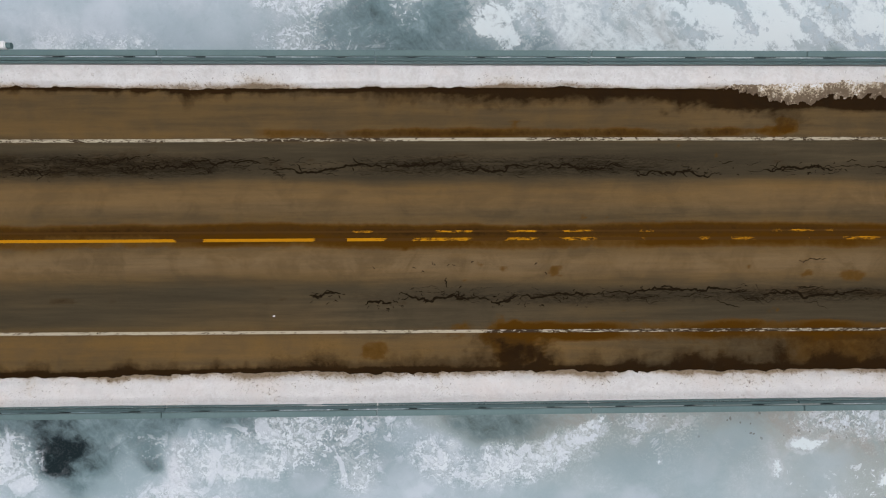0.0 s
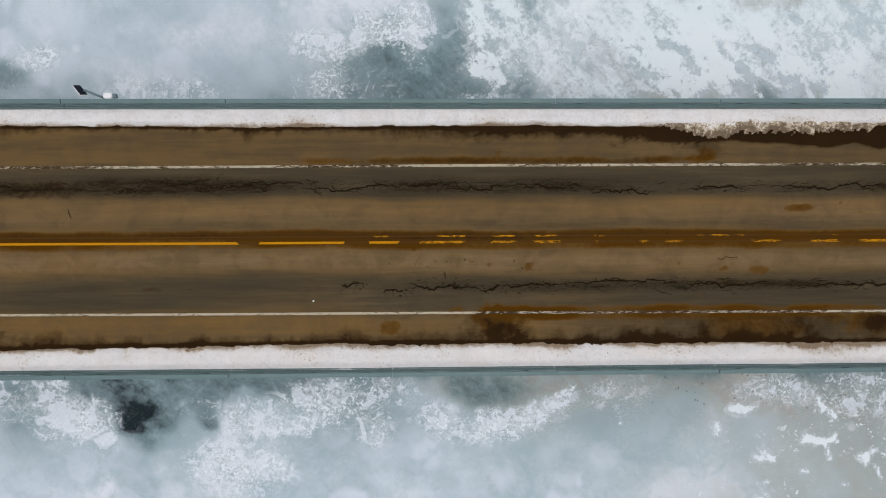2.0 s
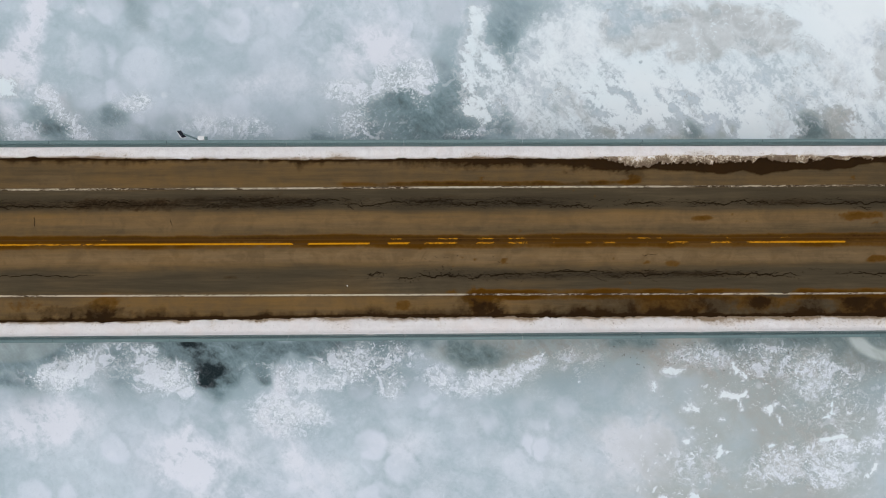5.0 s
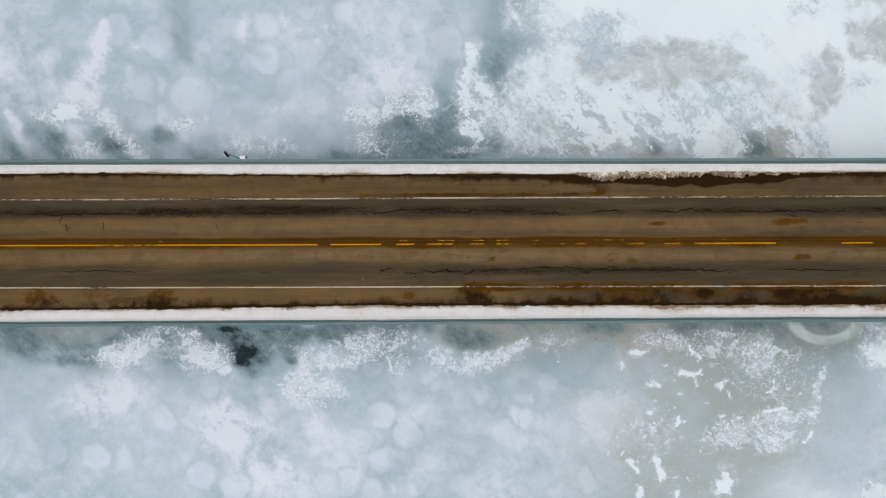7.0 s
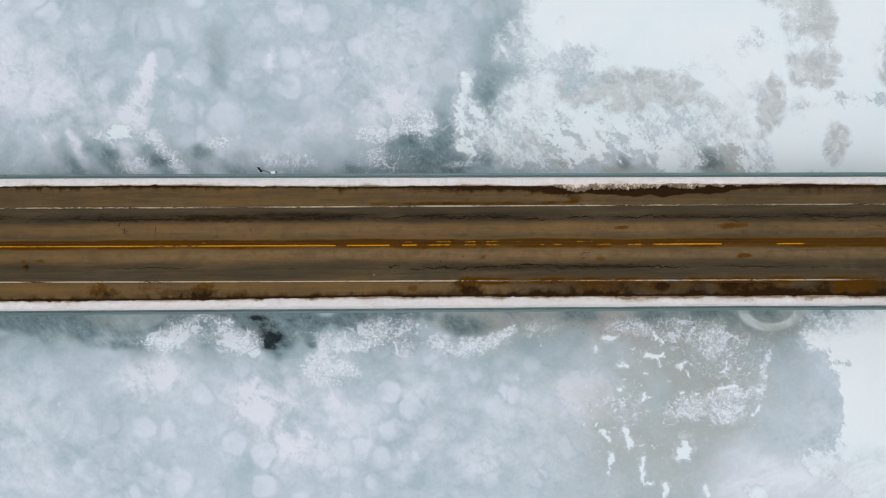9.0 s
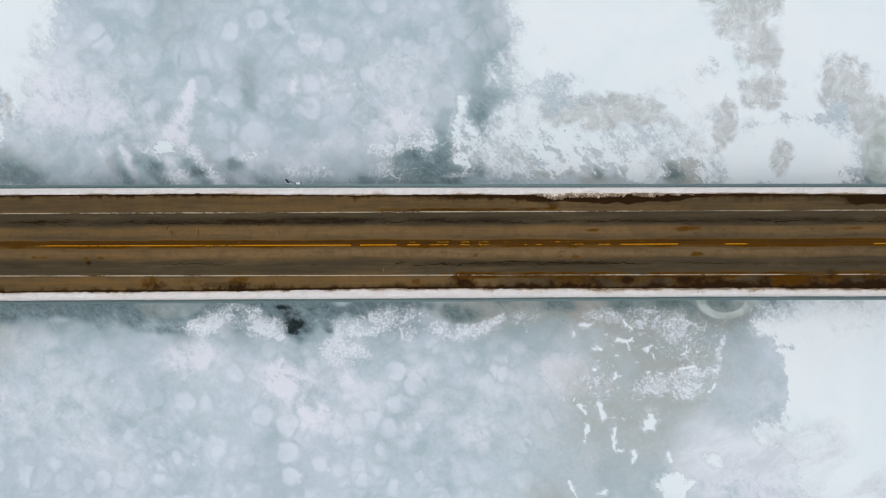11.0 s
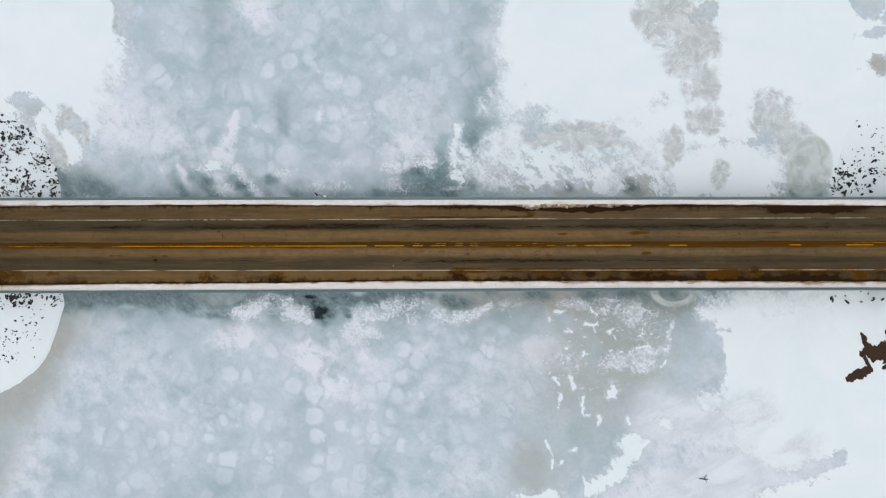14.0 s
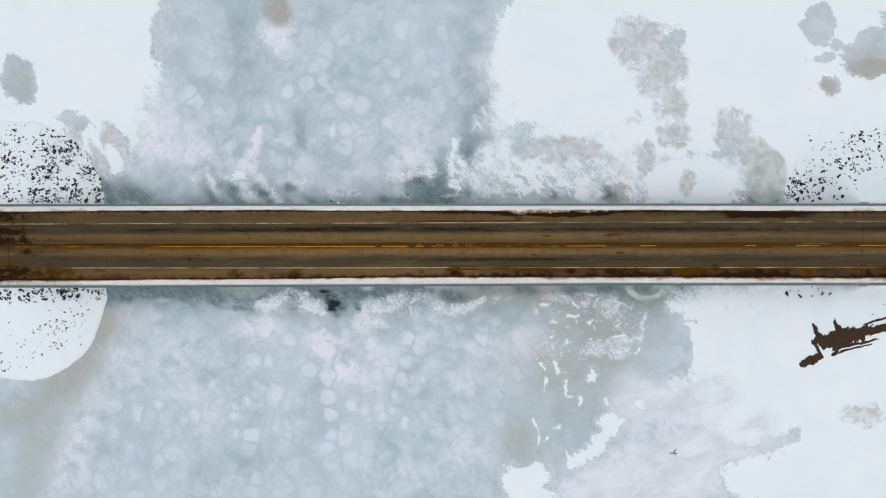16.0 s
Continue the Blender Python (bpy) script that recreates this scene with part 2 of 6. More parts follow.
    smear = n.math("MULTIPLY", n.attr("veil"), 1.0, True)
    slush = n.mix(n.ramp(blend_of((sweep, 0.8), (fine, 0.2)), 0.36, 0.62), (0.56, 0.605, 0.66), (0.70, 0.745, 0.80))
    col = n.mix(n.math("MULTIPLY", smear, 0.9), col, slush)
    # lying snow: a torn edge, and windows where it has thawed thin
    torn = n.math("ADD", n.attr("snow"), n.math("ADD", n.math("MULTIPLY", n.math("SUBTRACT", wisp, 0.5), 2.4),
                  n.math("ADD", n.math("MULTIPLY", n.math("SUBTRACT", fine, 0.5), 2.0), n.math("MULTIPLY", n.math("SUBTRACT", grit, 0.5), 0.9))))
    holes = n.math("MULTIPLY", grains(2.3, 0.06, 0.26, 0.6), n.ramp(mid, 0.48, 0.58))
    torn = n.math("SUBTRACT", torn, n.math("MULTIPLY", holes, 1.0))
    haze = n.math("MULTIPLY", n.attr("haze"), 1.3)
    cover = n.ramp(torn, n.math("SUBTRACT", -0.10, haze), n.math("ADD", 0.34, haze))
    veil = n.math("MULTIPLY", n.ramp(torn, -1.0, 0.3), n.ramp(blend, 0.42, 0.58, 0.25, 0.92))
    col = n.mix(veil, col, (0.645, 0.69, 0.73))
    soften = n.noise(0.42, 6, 0.60, distort=1.8)
    drift = blend_of((soften, 0.78), (blob, 0.14), (fine, 0.08))
    thin = n.attr("thin")
    open_ = n.math("ADD", thin, n.math("MULTIPLY", n.math("SUBTRACT", 0.5, drift), n.ramp(thin, 0.02, 0.4, 0, 2.6)))
    window = n.ramp(open_, 0.05, 0.85, 0, 0.93)
    fleck = n.math("MULTIPLY", n.ramp(blend_of((blob, 0.6), (bead, 0.4)), 0.565, 0.59), n.ramp(mid, 0.44, 0.56))
    window = n.math("MULTIPLY", window, n.math("SUBTRACT", 1.0, n.math("MULTIPLY", fleck, 0.75)))
    edge = n.math("MULTIPLY", n.ramp(open_, 0.15, 0.3), n.ramp(open_, 0.35, 0.6, 1, 0))
    speck = n.math("MULTIPLY", n.math("MULTIPLY", edge, n.ramp(blend_of((grit, 0.45), (fine, 0.55)), 0.50, 0.56)), n.ramp(mid, 0.46, 0.56))
    grey = n.mix(n.ramp(soften, 0.36, 0.60), (0.40, 0.43, 0.435), (0.53, 0.565, 0.575))
    col = n.mix(n.math("MULTIPLY", n.math("MULTIPLY", n.ramp(thin, 0.15, 0.6), n.ramp(n.attr("snow"), -0.5, 0.4)), 0.78), col, grey)
    col = n.mix(n.math("MULTIPLY", speck, 0.75), col, (0.27, 0.32, 0.335))
    # a thin shadow painted in dark teal just outside the snow's edge
    edge_shadow = n.math("MULTIPLY", n.ramp(torn, -0.34, -0.10), n.ramp(torn, -0.07, 0.03, 1, 0))
    col = n.mix(n.math("MULTIPLY", edge_shadow, 0.30), col, (0.25, 0.32, 0.35))
    # smooth swellings of clear ice
    clear = n.math("MULTIPLY", n.attr("slick"), n.ramp(mid, 0.3, 0.7, 0.8, 1.0), True)
    col = n.mix(n.math("MULTIPLY", clear, 0.9), col, n.mix(n.ramp(n.noise(0.35, 4, 0.55, distort=0.8), 0.38, 0.65), (0.52, 0.58, 0.58), (0.36, 0.41, 0.385)))
    white = n.mix(n.ramp(big, 0.3, 0.7), (0.70, 0.785, 0.825), (0.755, 0.815, 0.845))
    cover = n.math("MULTIPLY", cover, n.math("SUBTRACT", 1.0, n.math("MAXIMUM", n.math("MAXIMUM", window, n.math("MULTIPLY", smear, n.ramp(blend_of((sweep, 0.8), (fine, 0.2)), 0.42, 0.58, 0.95, 0.2))), n.math("MAXIMUM", n.math("MULTIPLY", speck, 0.7), clear))))
    col = n.mix(n.math("MULTIPLY", cover, 0.97), col, white)
    n.bump(n.math("ADD", n.math("MULTIPLY", fine, 0.6), grit), 0.25, 0.03)
    return n.done(col, n.ramp(cover, 0, 1, 0.55, 0.9))


def road_material():
    n = Nodes("worn_asphalt", 0.85, 0.0)
    streak = n.noise(1.0, 6, 0.62, n.scaled((0.16, 2.6, 1)))
    thin = n.noise(1.0, 6, 0.68, n.scaled((0.55, 9.0, 1)))
    blot, grain = n.noise(0.8, 7, 0.65, distort=0.7), n.noise(45.0, 3, 0.6)
    fine = n.noise(4.0, 7, 0.70, distort=0.4)
    wear = n.math("ADD", n.math("MULTIPLY", streak, 0.6), n.math("MULTIPLY", thin, 0.4))
    grey = n.mix(n.ramp(wear, 0.18, 0.82), (0.0445, 0.0354, 0.0220), (0.084, 0.0655, 0.0385))
    tan = n.mix(n.ramp(n.math("ADD", n.math("MULTIPLY", blot, 0.5), n.math("MULTIPLY", streak, 0.5)), 0.36, 0.64), (0.121, 0.0785, 0.0365), (0.171, 0.1005, 0.0345))
    t = n.math("ADD", n.attr("tan"), n.math("MULTIPLY", n.math("SUBTRACT", wear, 0.5), 0.55), True)
    col = n.mix(t, grey, tan)
    col = n.mix(n.math("MULTIPLY", n.attr("dust"), n.math("MULTIPLY", n.ramp(wear, 0.3, 0.65, 0.4, 1.0), n.ramp(blot, 0.36, 0.60, 0.3, 1.25)), True), col, (0.205, 0.145, 0.083))
    ragged = n.math("ADD", n.math("MULTIPLY", n.math("SUBTRACT", fine, 0.5), 0.7), n.math("MULTIPLY", n.math("SUBTRACT", blot, 0.5), 0.6))
    r = n.math("ADD", n.attr("rust"), ragged)
    col = n.mix(n.ramp(r, 0.12, 0.60, 0, 0.8), col, (0.102, 0.049, 0.009))
    col = n.mix(n.ramp(r, 0.50, 1.0, 0, 0.92), col, (0.072, 0.029, 0.0022))
    w = n.math("ADD", n.attr("wet"), n.math("MULTIPLY", ragged, n.ramp(n.attr("wet"), 0.0, 0.5, 1.0, 1.7)))
    col = n.mix(n.ramp(w, 0.08, 0.5, 0, 0.45), col, (0.045, 0.026, 0.010))
    col = n.mix(n.ramp(w, 0.4, 1.15, 0, 0.95), col, n.mix(blot, (0.011, 0.007, 0.0045), (0.030, 0.0135, 0.004)))
    # crazed, flaking surface in the wheel paths
    ridge = n.math("ABSOLUTE", n.math("SUBTRACT", n.noise(1.0, 8, 0.72, n.scaled((1.3, 4.6, 1)), 1.2), 0.5))
    craze = n.math("MULTIPLY", n.ramp(ridge, 0.0, 0.05, 1, 0), n.attr("craze"), True)
    col = n.mix(n.math("MULTIPLY", n.math("MULTIPLY", n.attr("craze"), n.ramp(thin, 0.25, 0.6), True), 0.75), col, (0.020, 0.0145, 0.0092))
    col = n.mix(n.math("MULTIPLY", craze, 0.75), col, (0.011, 0.008, 0.005))
    col = n.mix(n.ramp(grain, 0.4, 0.72, 0, 0.22), col, (0.02, 0.016, 0.012))
    n.bump(grain, 0.35, 0.006)
    return n.done(col, n.ramp(w, 0, 1, 0.88, 0.65))


def paint_material(name, colour, grime, fleck):
    n = Nodes(name, 0.7, 0.1)
    flake = n.noise(1.0, 8, 0.74, n.scaled((3.5, 14.0, 1)), 0.7)
    fine = n.noise(22.0, 4, 0.6)
    keep = n.math("ADD", n.attr("keep"), n.math("MULTIPLY", n.math("SUBTRACT", flake, 0.5), fleck))
    col = n.mix(n.ramp(keep, 0.30, 0.60), grime, n.mix(fine, tuple(c * 0.66 for c in colour), colour))
    return n.done(col)


def snow_material(name="ploughed_snow"):
    n = Nodes(name, 0.9, 0.08)
    mid, fine = n.noise(1.3, 7, 0.68, distort=0.8), n.noise(8.0, 6, 0.7, distort=0.5)
    grit = n.noise(26.0, 3, 0.6)
    col = n.mix(n.ramp(n.math("ADD", n.math("MULTIPLY", mid, 0.5), n.math("MULTIPLY", fine, 0.5)), 0.36, 0.64), (0.655, 0.63, 0.625), (0.82, 0.81, 0.82))
    col = n.mix(n.ramp(n.noise(0.45, 5, 0.65), 0.46, 0.70, 0, 0.45), col, (0.76, 0.685, 0.655))
    d = n.math("ADD", n.attr("dirt"), n.math("MULTIPLY", n.math("SUBTRACT", n.math("ADD", n.math("MULTIPLY", mid, 0.55), n.math("MULTIPLY", fine, 0.45)), 0.5), 3.0))
    col = n.mix(n.ramp(d, 0.1, 0.95, 0, 0.6), col, (0.47, 0.385, 0.29))
    col = n.mix(n.ramp(d, 0.55, 1.25, 0, 0.85), col, (0.23, 0.155, 0.085))
    specks = n.math("MULTIPLY", n.ramp(n.math("ADD", n.math("MULTIPLY", fine, 0.5), n.math("MULTIPLY", grit, 0.5)), 0.55, 0.62), n.ramp(d, -0.05, 0.6))
    col = n.mix(n.math("MULTIPLY", specks, 0.8), col, (0.075, 0.048, 0.028))
    n.bump(n.math("ADD", mid, n.math("MULTIPLY", fine, 0.8)), 0.8, 0.07)
    return n.done(col)


def slush_material():
    n = Nodes("melting_slush", 0.85, 0.1)
    mid, fine, grit = n.noise(1.6, 5, 0.6, distort=0.6), n.noise(4.5, 5, 0.65, distort=0.6), n.noise(15.0, 4, 0.65)
    v = n.math("ADD", n.attr("clean"), n.math("ADD", n.math("MULTIPLY", n.math("SUBTRACT", fine, 0.5), 3.6), n.math("MULTIPLY", n.math("SUBTRACT", grit, 0.5), 4.0)))
    col = n.mix(n.ramp(v, -0.1, 0.55), n.mix(mid, (0.10, 0.068, 0.042), (0.24, 0.18, 0.125)), n.mix(mid, (0.42, 0.32, 0.21), (0.62, 0.54, 0.43)))
    col = n.mix(n.ramp(v, 0.6, 1.15), col, (0.78, 0.77, 0.77))
    n.bump(n.math("ADD", fine, grit), 0.9, 0.05)
    return n.done(col)


def bank_material():
    n = Nodes("snow_on_riprap", 0.9, 0.2)
    mid, fine = n.noise(0.8, 5, 0.6), n.noise(6.0, 5, 0.65)
    col = n.mix(mid, (0.70, 0.785, 0.825), (0.755, 0.815, 0.845))
    toe = n.math("ADD", n.attr("toe"), n.math("MULTIPLY", n.math("SUBTRACT", fine, 0.5), 0.8))
    col = n.mix(n.ramp(toe, 0.6, 1.0, 0, 0.12), col, (0.45, 0.46, 0.43))
    grime = n.math("MULTIPLY", n.attr("grime"), n.ramp(n.noise(0.35, 5, 0.6), 0.36, 0.66), True)
    col = n.mix(n.math("MULTIPLY", grime, 0.7), col, (0.50, 0.47, 0.455))
    n.bump(n.math("ADD", mid, n.math("MULTIPLY", fine, 0.3)), 0.4, 0.08)
    return n.done(col)


def plain_material(name, a, b, scale, rough, metal=0.0, depth=0.004, spec=0.3):
    n = Nodes(name, rough, spec)
    v, f = n.noise(scale, 6, 0.6), n.noise(scale * 9, 3, 0.6)
    n.bump(f, 0.4, depth)
    return n.done(n.mix(n.math("ADD", n.math("MULTIPLY", v, 0.7), n.math("MULTIPLY", f, 0.3)), a, b), rough, metal)


def stone_material():
    n = Nodes("snow_capped_basalt", 0.8, 0.2)
    v = n.noise(3.0, 6, 0.6)
    facing = n.t.nodes.new("ShaderNodeVectorMath")
    facing.operation = "DOT_PRODUCT"
    n.put(facing.inputs[0], n.t.nodes["Geometry"].outputs["Normal"])
    facing.inputs[1].default_value = (0.46, 0.32, 0.83)
    capped = n.ramp(n.math("ADD", facing.outputs["Value"], n.math("MULTIPLY", n.math("SUBTRACT", v, 0.5), 0.9)), 0.96, 1.03)
    n.bump(n.noise(27.0, 3, 0.6), 0.4, 0.03)
    return n.done(n.mix(capped, n.mix(v, (0.010, 0.012, 0.013), (0.045, 0.048, 0.047)), (0.76, 0.81, 0.84)))


ICE, ROAD, SNOW, BANK, SLUSH = ice_material(), road_material(), snow_material(), bank_material(), slush_material()
WHITE = paint_material("white_road_paint", (0.52, 0.45, 0.33), (0.045, 0.028, 0.014), 3.9)
YELLOW = paint_material("yellow_road_paint", (0.56, 0.245, 0.001), (0.066, 0.028, 0.003), 2.6)
STEEL = plain_material("weathered_green_steel", (0.070, 0.125, 0.13), (0.165, 0.235, 0.24), 1.1, 0.55, 0.15)
# the railing steel again with shade in its colour, for posts and brackets
SHADE_STEEL = plain_material("shaded_weathered_steel", (0.02, 0.03, 0.032), (0.05, 0.07, 0.075), 1.4, 0.55, 0.15)
CONCRETE = plain_material("weathered_concrete", (0.24, 0.235, 0.22), (0.38, 0.37, 0.35), 1.1, 0.9)
LEDGE = plain_material("patchy_ledge_snow", (0.03, 0.04, 0.045), (0.42, 0.45, 0.47), 1.2, 0.9)
STONE = stone_material()
CRACK = plain_material("open_crack", (0.009, 0.006, 0.0035), (0.020, 0.013, 0.007), 6.0, 0.95, 0.0, 0.004, 0.0)
SOIL = plain_material("bare_dark_soil", (0.008, 0.005, 0.003), (0.075, 0.042, 0.022), 1.2, 0.95, 0.0, 0.05)
ENAMEL = plain_material("white_enamel", (0.70, 0.71, 0.72), (0.82, 0.83, 0.84), 8.0, 0.45)
CELL = plain_material("dark_solar_cells", (0.012, 0.013, 0.020), (0.02, 0.022, 0.032), 20.0, 0.5, 0.0, 0.001, 0.05)
ALU = plain_material("brushed_aluminium", (0.55, 0.56, 0.57), (0.68, 0.69, 0.70), 9.0, 0.4, 0.6)

# ---- frozen bay ----
def spread(lo, hi, stepsize, far):
    inner = np.arange(lo, hi + stepsize / 2, stepsize)
    tail = np.geomspace(1.0, far, 26)
    return np.concatenate([lo - tail[::-1], inner, hi + tail])


rows_y = spread(-52, 50, 0.26, 2600)
fine_y = np.concatenate([np.arange(-18, -7, 0.13), np.arange(7, 19, 0.13)])
rows_y = np.sort(np.concatenate([rows_y[(np.abs(rows_y + 12.5) > 5.6) & (np.abs(rows_y - 13) > 6.1)], fine_y]))
IX, IY = np.meshgrid(spread(-84, 86, 0.21, 2600), rows_y, indexing="ij")
WX = IX + 1.1 * fbm(IX, IY, 5, 4, 3) + 0.5 * fbm(IX, IY, 1.2, 3, 4)
WY = IY + 1.1 * fbm(IX, IY, 5, 4, 8) + 0.5 * fbm(IX, IY, 1.2, 3, 9)
fields = {k: np.zeros_like(IX) for k in ("crust", "dark", "brown", "pale", "pancake", "thin", "slick", "web", "hole", "pit", "veil", "haze")}
# wind-driven tearing, drawn out from north-west to south-east
TEAR = 0.7 * fbm(IX, IY, 3.0, 5, 14, 0.62) + 1.0 * fbm((0.66 * IX - 0.75 * IY) * 0.45, 0.75 * IX + 0.66 * IY, 1.6, 5, 15, 0.6)
snow_cover = np.full_like(IX, -4.0)

FX, FY = 0.55 * fbm(IX, IY, 1.1, 4, 16, 0.6), 0.55 * fbm(IX, IY, 1.1, 4, 17, 0.6)
XS, YS = IX[:, 0], IY[0]


def window(x0, x1, y0, y1):
    """The part of the grid between these bounds."""
    return (slice(*np.searchsorted(XS, (x0, x1))), slice(*np.searchsorted(YS, (y0, y1))))


def oval(x, y, rx, ry, turn, reach):
    c, s = math.cos(radians(turn)), math.sin(radians(turn))
    w = window(x - reach, x + reach, y - reach, y + reach)
    k = min(1.0, 0.45 * min(rx, ry))
    px, py = IX[w] + k * (WX[w] - IX[w]) - x, IY[w] + k * (WY[w] - IY[w]) - y
    u, v = px * c + py * s, py * c - px * s
    return w, np.sqrt((u / rx) ** 2 + (v / ry) ** 2)


def snow(x, y, rx, ry, turn):
    w, d = oval(x, y, rx, ry, turn, 2.2 * max(rx, ry) + 8)
    r = min(rx, ry)
    np.maximum(snow_cover[w], np.clip((1 - d) * max(r, 1.3) + TEAR[w] * min(1.0, 0.3 * r), -4, 3), out=snow_cover[w])


def thaw(x, y, rx, ry, turn, amount=1.0):
    if min(rx, ry) < 1.2:
        w, d = oval(x, y, rx, ry, turn, 2.2 * max(rx, ry) + 6)
        cut = (d - 1) * max(min(rx, ry), 0.5) + 1.5 * TEAR[w] * min(1.0, 0.3 * min(rx, ry))
        np.minimum(snow_cover[w], np.clip(cut, -0.5, 3), out=snow_cover[w])
        return
    w, d = oval(x, y, 1.12 * rx, 1.12 * ry, turn, 1.8 * max(rx, ry) + 4)
    d = d + 0.22 * TEAR[w]
    np.maximum(fields["thin"][w], amount * step(1.3, 0.45, d), out=fields["thin"][w])
    fields["brown"][w] += 0.1 * step(1.2, 0.8, d)


def swelling(x, y, rx, ry, turn, amount, hollow=0.0):
    c, s = math.cos(radians(turn)), math.sin(radians(turn))
    px, py = IX * 0.8 + WX * 0.2 - x, IY * 0.8 + WY * 0.2 - y
    d = np.sqrt(((px * c + py * s) / rx) ** 2 + ((-px * s + py * c) / ry) ** 2)
    return amount * step(1.06, 0.93, d) * (1 - 0.45 * np.minimum(d, 1) if not hollow else step(hollow - 0.1, hollow + 0.05, d))


def slick(*a):
    np.maximum(fields["slick"], swelling(*a), out=fields["slick"])


def arc(*a):
    np.maximum(fields["slick"], swelling(*a, hollow=0.72), out=fields["slick"])


def clearing(x, y, rx, ry, turn):
    """Bare ice with a crisp, scalloped rim of snow."""
    w, d = oval(x, y, rx, ry, turn, 2.0 * max(rx, ry) + 4)
    cut = (d - 1) * min(rx, ry) + 0.9 * TEAR[w] + 0.3 * FX[w]
    np.minimum(snow_cover[w], np.clip(1.6 * cut, -1.6, 3), out=snow_cover[w])


def streak(key, x0, y0, x1, y1, width, amount=1.0):
    """A narrowing stroke of snow, of a thawed gap in it, or of another field."""
    width *= 0.62 if key == "snow" and width < 0.5 else 0.85
    k = min(0.7, 0.45 * width)
    m = 4 * width + 4
    w = window(min(x0, x1) - m, max(x0, x1) + m, min(y0, y1) - m, max(y0, y1) + m)
    px, py = IX[w] + k * (WX[w] - IX[w]) + FX[w] - x0, IY[w] + k * (WY[w] - IY[w]) + FY[w] - y0
    dx, dy = x1 - x0, y1 - y0
    u = np.clip((px * dx + py * dy) / (dx * dx + dy * dy), 0, 1)
    d = np.hypot(px - u * dx, py - u * dy) / (width * (1.15 - 0.3 * u))
    if key == "snow":
        np.maximum(snow_cover[w], np.clip((1 - d) * max(width, 0.95) + TEAR[w] * min(0.8, 0.5 * width), -4, 3), out=snow_cover[w])
    elif key == "thaw":
        np.minimum(snow_cover[w], np.clip((d - 1) * max(width, 0.45) + 1.1 * TEAR[w] * min(0.8, 0.6 * width), -0.5, 3), out=snow_cover[w])
    else:
        fields[key][w] += amount * step(1.5, 0.2, d)


def pit(*a):
    soft("pit", *a)


def hole(*a):
    soft("hole", *a)


def web(*a):
    soft("web", *a)


def soft(key, x, y, rx, ry, turn, amount):
    w, d = oval(x, y, rx, ry, turn, 1.35 * max(rx, ry) + 3)
    fields[key][w] += amount * step(1.45, 0.15, d + 0.25 * TEAR[w])


def crust(x, y, rx, ry, turn, amount):
    soft("crust", x, y, 1.3 * rx, 1.3 * ry, turn, 0.85 * amount)


def dark(*a):
    soft("dark", *a)


def brown(*a):
    soft("brown", *a)


def pale(*a):
    soft("pale", *a)


def pancake(*a):
    soft("pancake", *a)


snow(-63.0, 37.4, 16.5, 14.7, 0)
snow(-71.2, 21.5, 18.6, 5.9, 0)
snow(-59.7, 53.7, 13.7, 14.7, 0)
snow(-89.6, 30.8, 21.6, 19.6, 0)
snow(-54.0, 21.4, 3.4, 5.9, 0)
snow(-56.6, 14.6, 2.5, 2.9, 30)
thaw(-62.8, 22.6, 1.6, 1.0, 0)
thaw(-55.0, 18.5, 1.6, 3.3, 30)
thaw(-61.4, 18.5, 2.5, 1.0, -35)
thaw(-57.4, 12.1, 1.2, 5.9, 20)
thaw(-46.8, 36.4, 1.4, 4.4, -10)
crust(-11.1, -14.0, 3.1, 5.4, 0, 0.3)
pale(-51.1, -11.0, 4.9, 2.9, 20, 0.6)
crust(-42.2, -11.0, 5.9, 2.0, 0, 0.25)
crust(-2.4, 12.9, 3.1, 1.3, -20, 0.3)
crust(-5.9, 11.6, 2.1, 0.9, 0, 0.3)
crust(-29.5, -10.7, 2.5, 1.2, 0, 0.8)
crust(-25.9, -9.1, 2.9, 1.6, 0, 0.8)
crust(-21.4, -10.4, 2.5, 1.6, -30, 0.8)
crust(4.9, 12.0, 2.9, 2.5, 0, 0.7)
crust(-4.9, 9.0, 2.5, 1.2, 0, 0.6)
crust(23.9, -36.4, 5.9, 3.9, 30, 0.3)
dark(-13.6, -9.2, 4.1, 1.5, 0, 0.25)
dark(-6.6, -9.2, 2.5, 1.2, 0, 0.5)
dark(-12.6, -7.9, 13.7, 1.4, 0, 0.4)
dark(-0.7, 10.0, 4.7, 3.9, 0, 0.85)
dark(-3.1, 7.9, 5.9, 1.6, 0, 0.4)
dark(-51.7, 8.7, 3.9, 1.6, 0, 0.5)
dark(9.1, 20.2, 3.5, 7.4, 0, 0.25)
dark(5.2, 29.4, 2.9, 12.7, 0, 0.3)
dark(-31.8, 30.0, 4.9, 8.8, 0, 0.5)
dark(-21.0, 39.1, 2.9, 5.9, -20, 0.3)
dark(-51.1, -8.0, 5.9, 1.2, 0, 0.6)
dark(-38.2, -9.0, 5.9, 2.5, 0, 0.5)
dark(-28.3, -8.1, 5.9, 1.8, 0, 0.5)
dark(-57.6, 11.2, 1.4, 6.9, 20, 0.55)
dark(58.2, 10.8, 2.9, 4.9, -10, 0.9)
dark(51.8, 18.6, 3.3, 5.9, 40, 0.22)
dark(-35.6, -37.4, 10.8, 3.9, 0, 0.25)
dark(43.0, -19.0, 3.9, 5.9, 0, 0.2)
dark(31.7, -12.6, 8.8, 5.9, 0, 0.2)
dark(-59.6, -12.5, 2.0, 5.9, -25, 0.35)
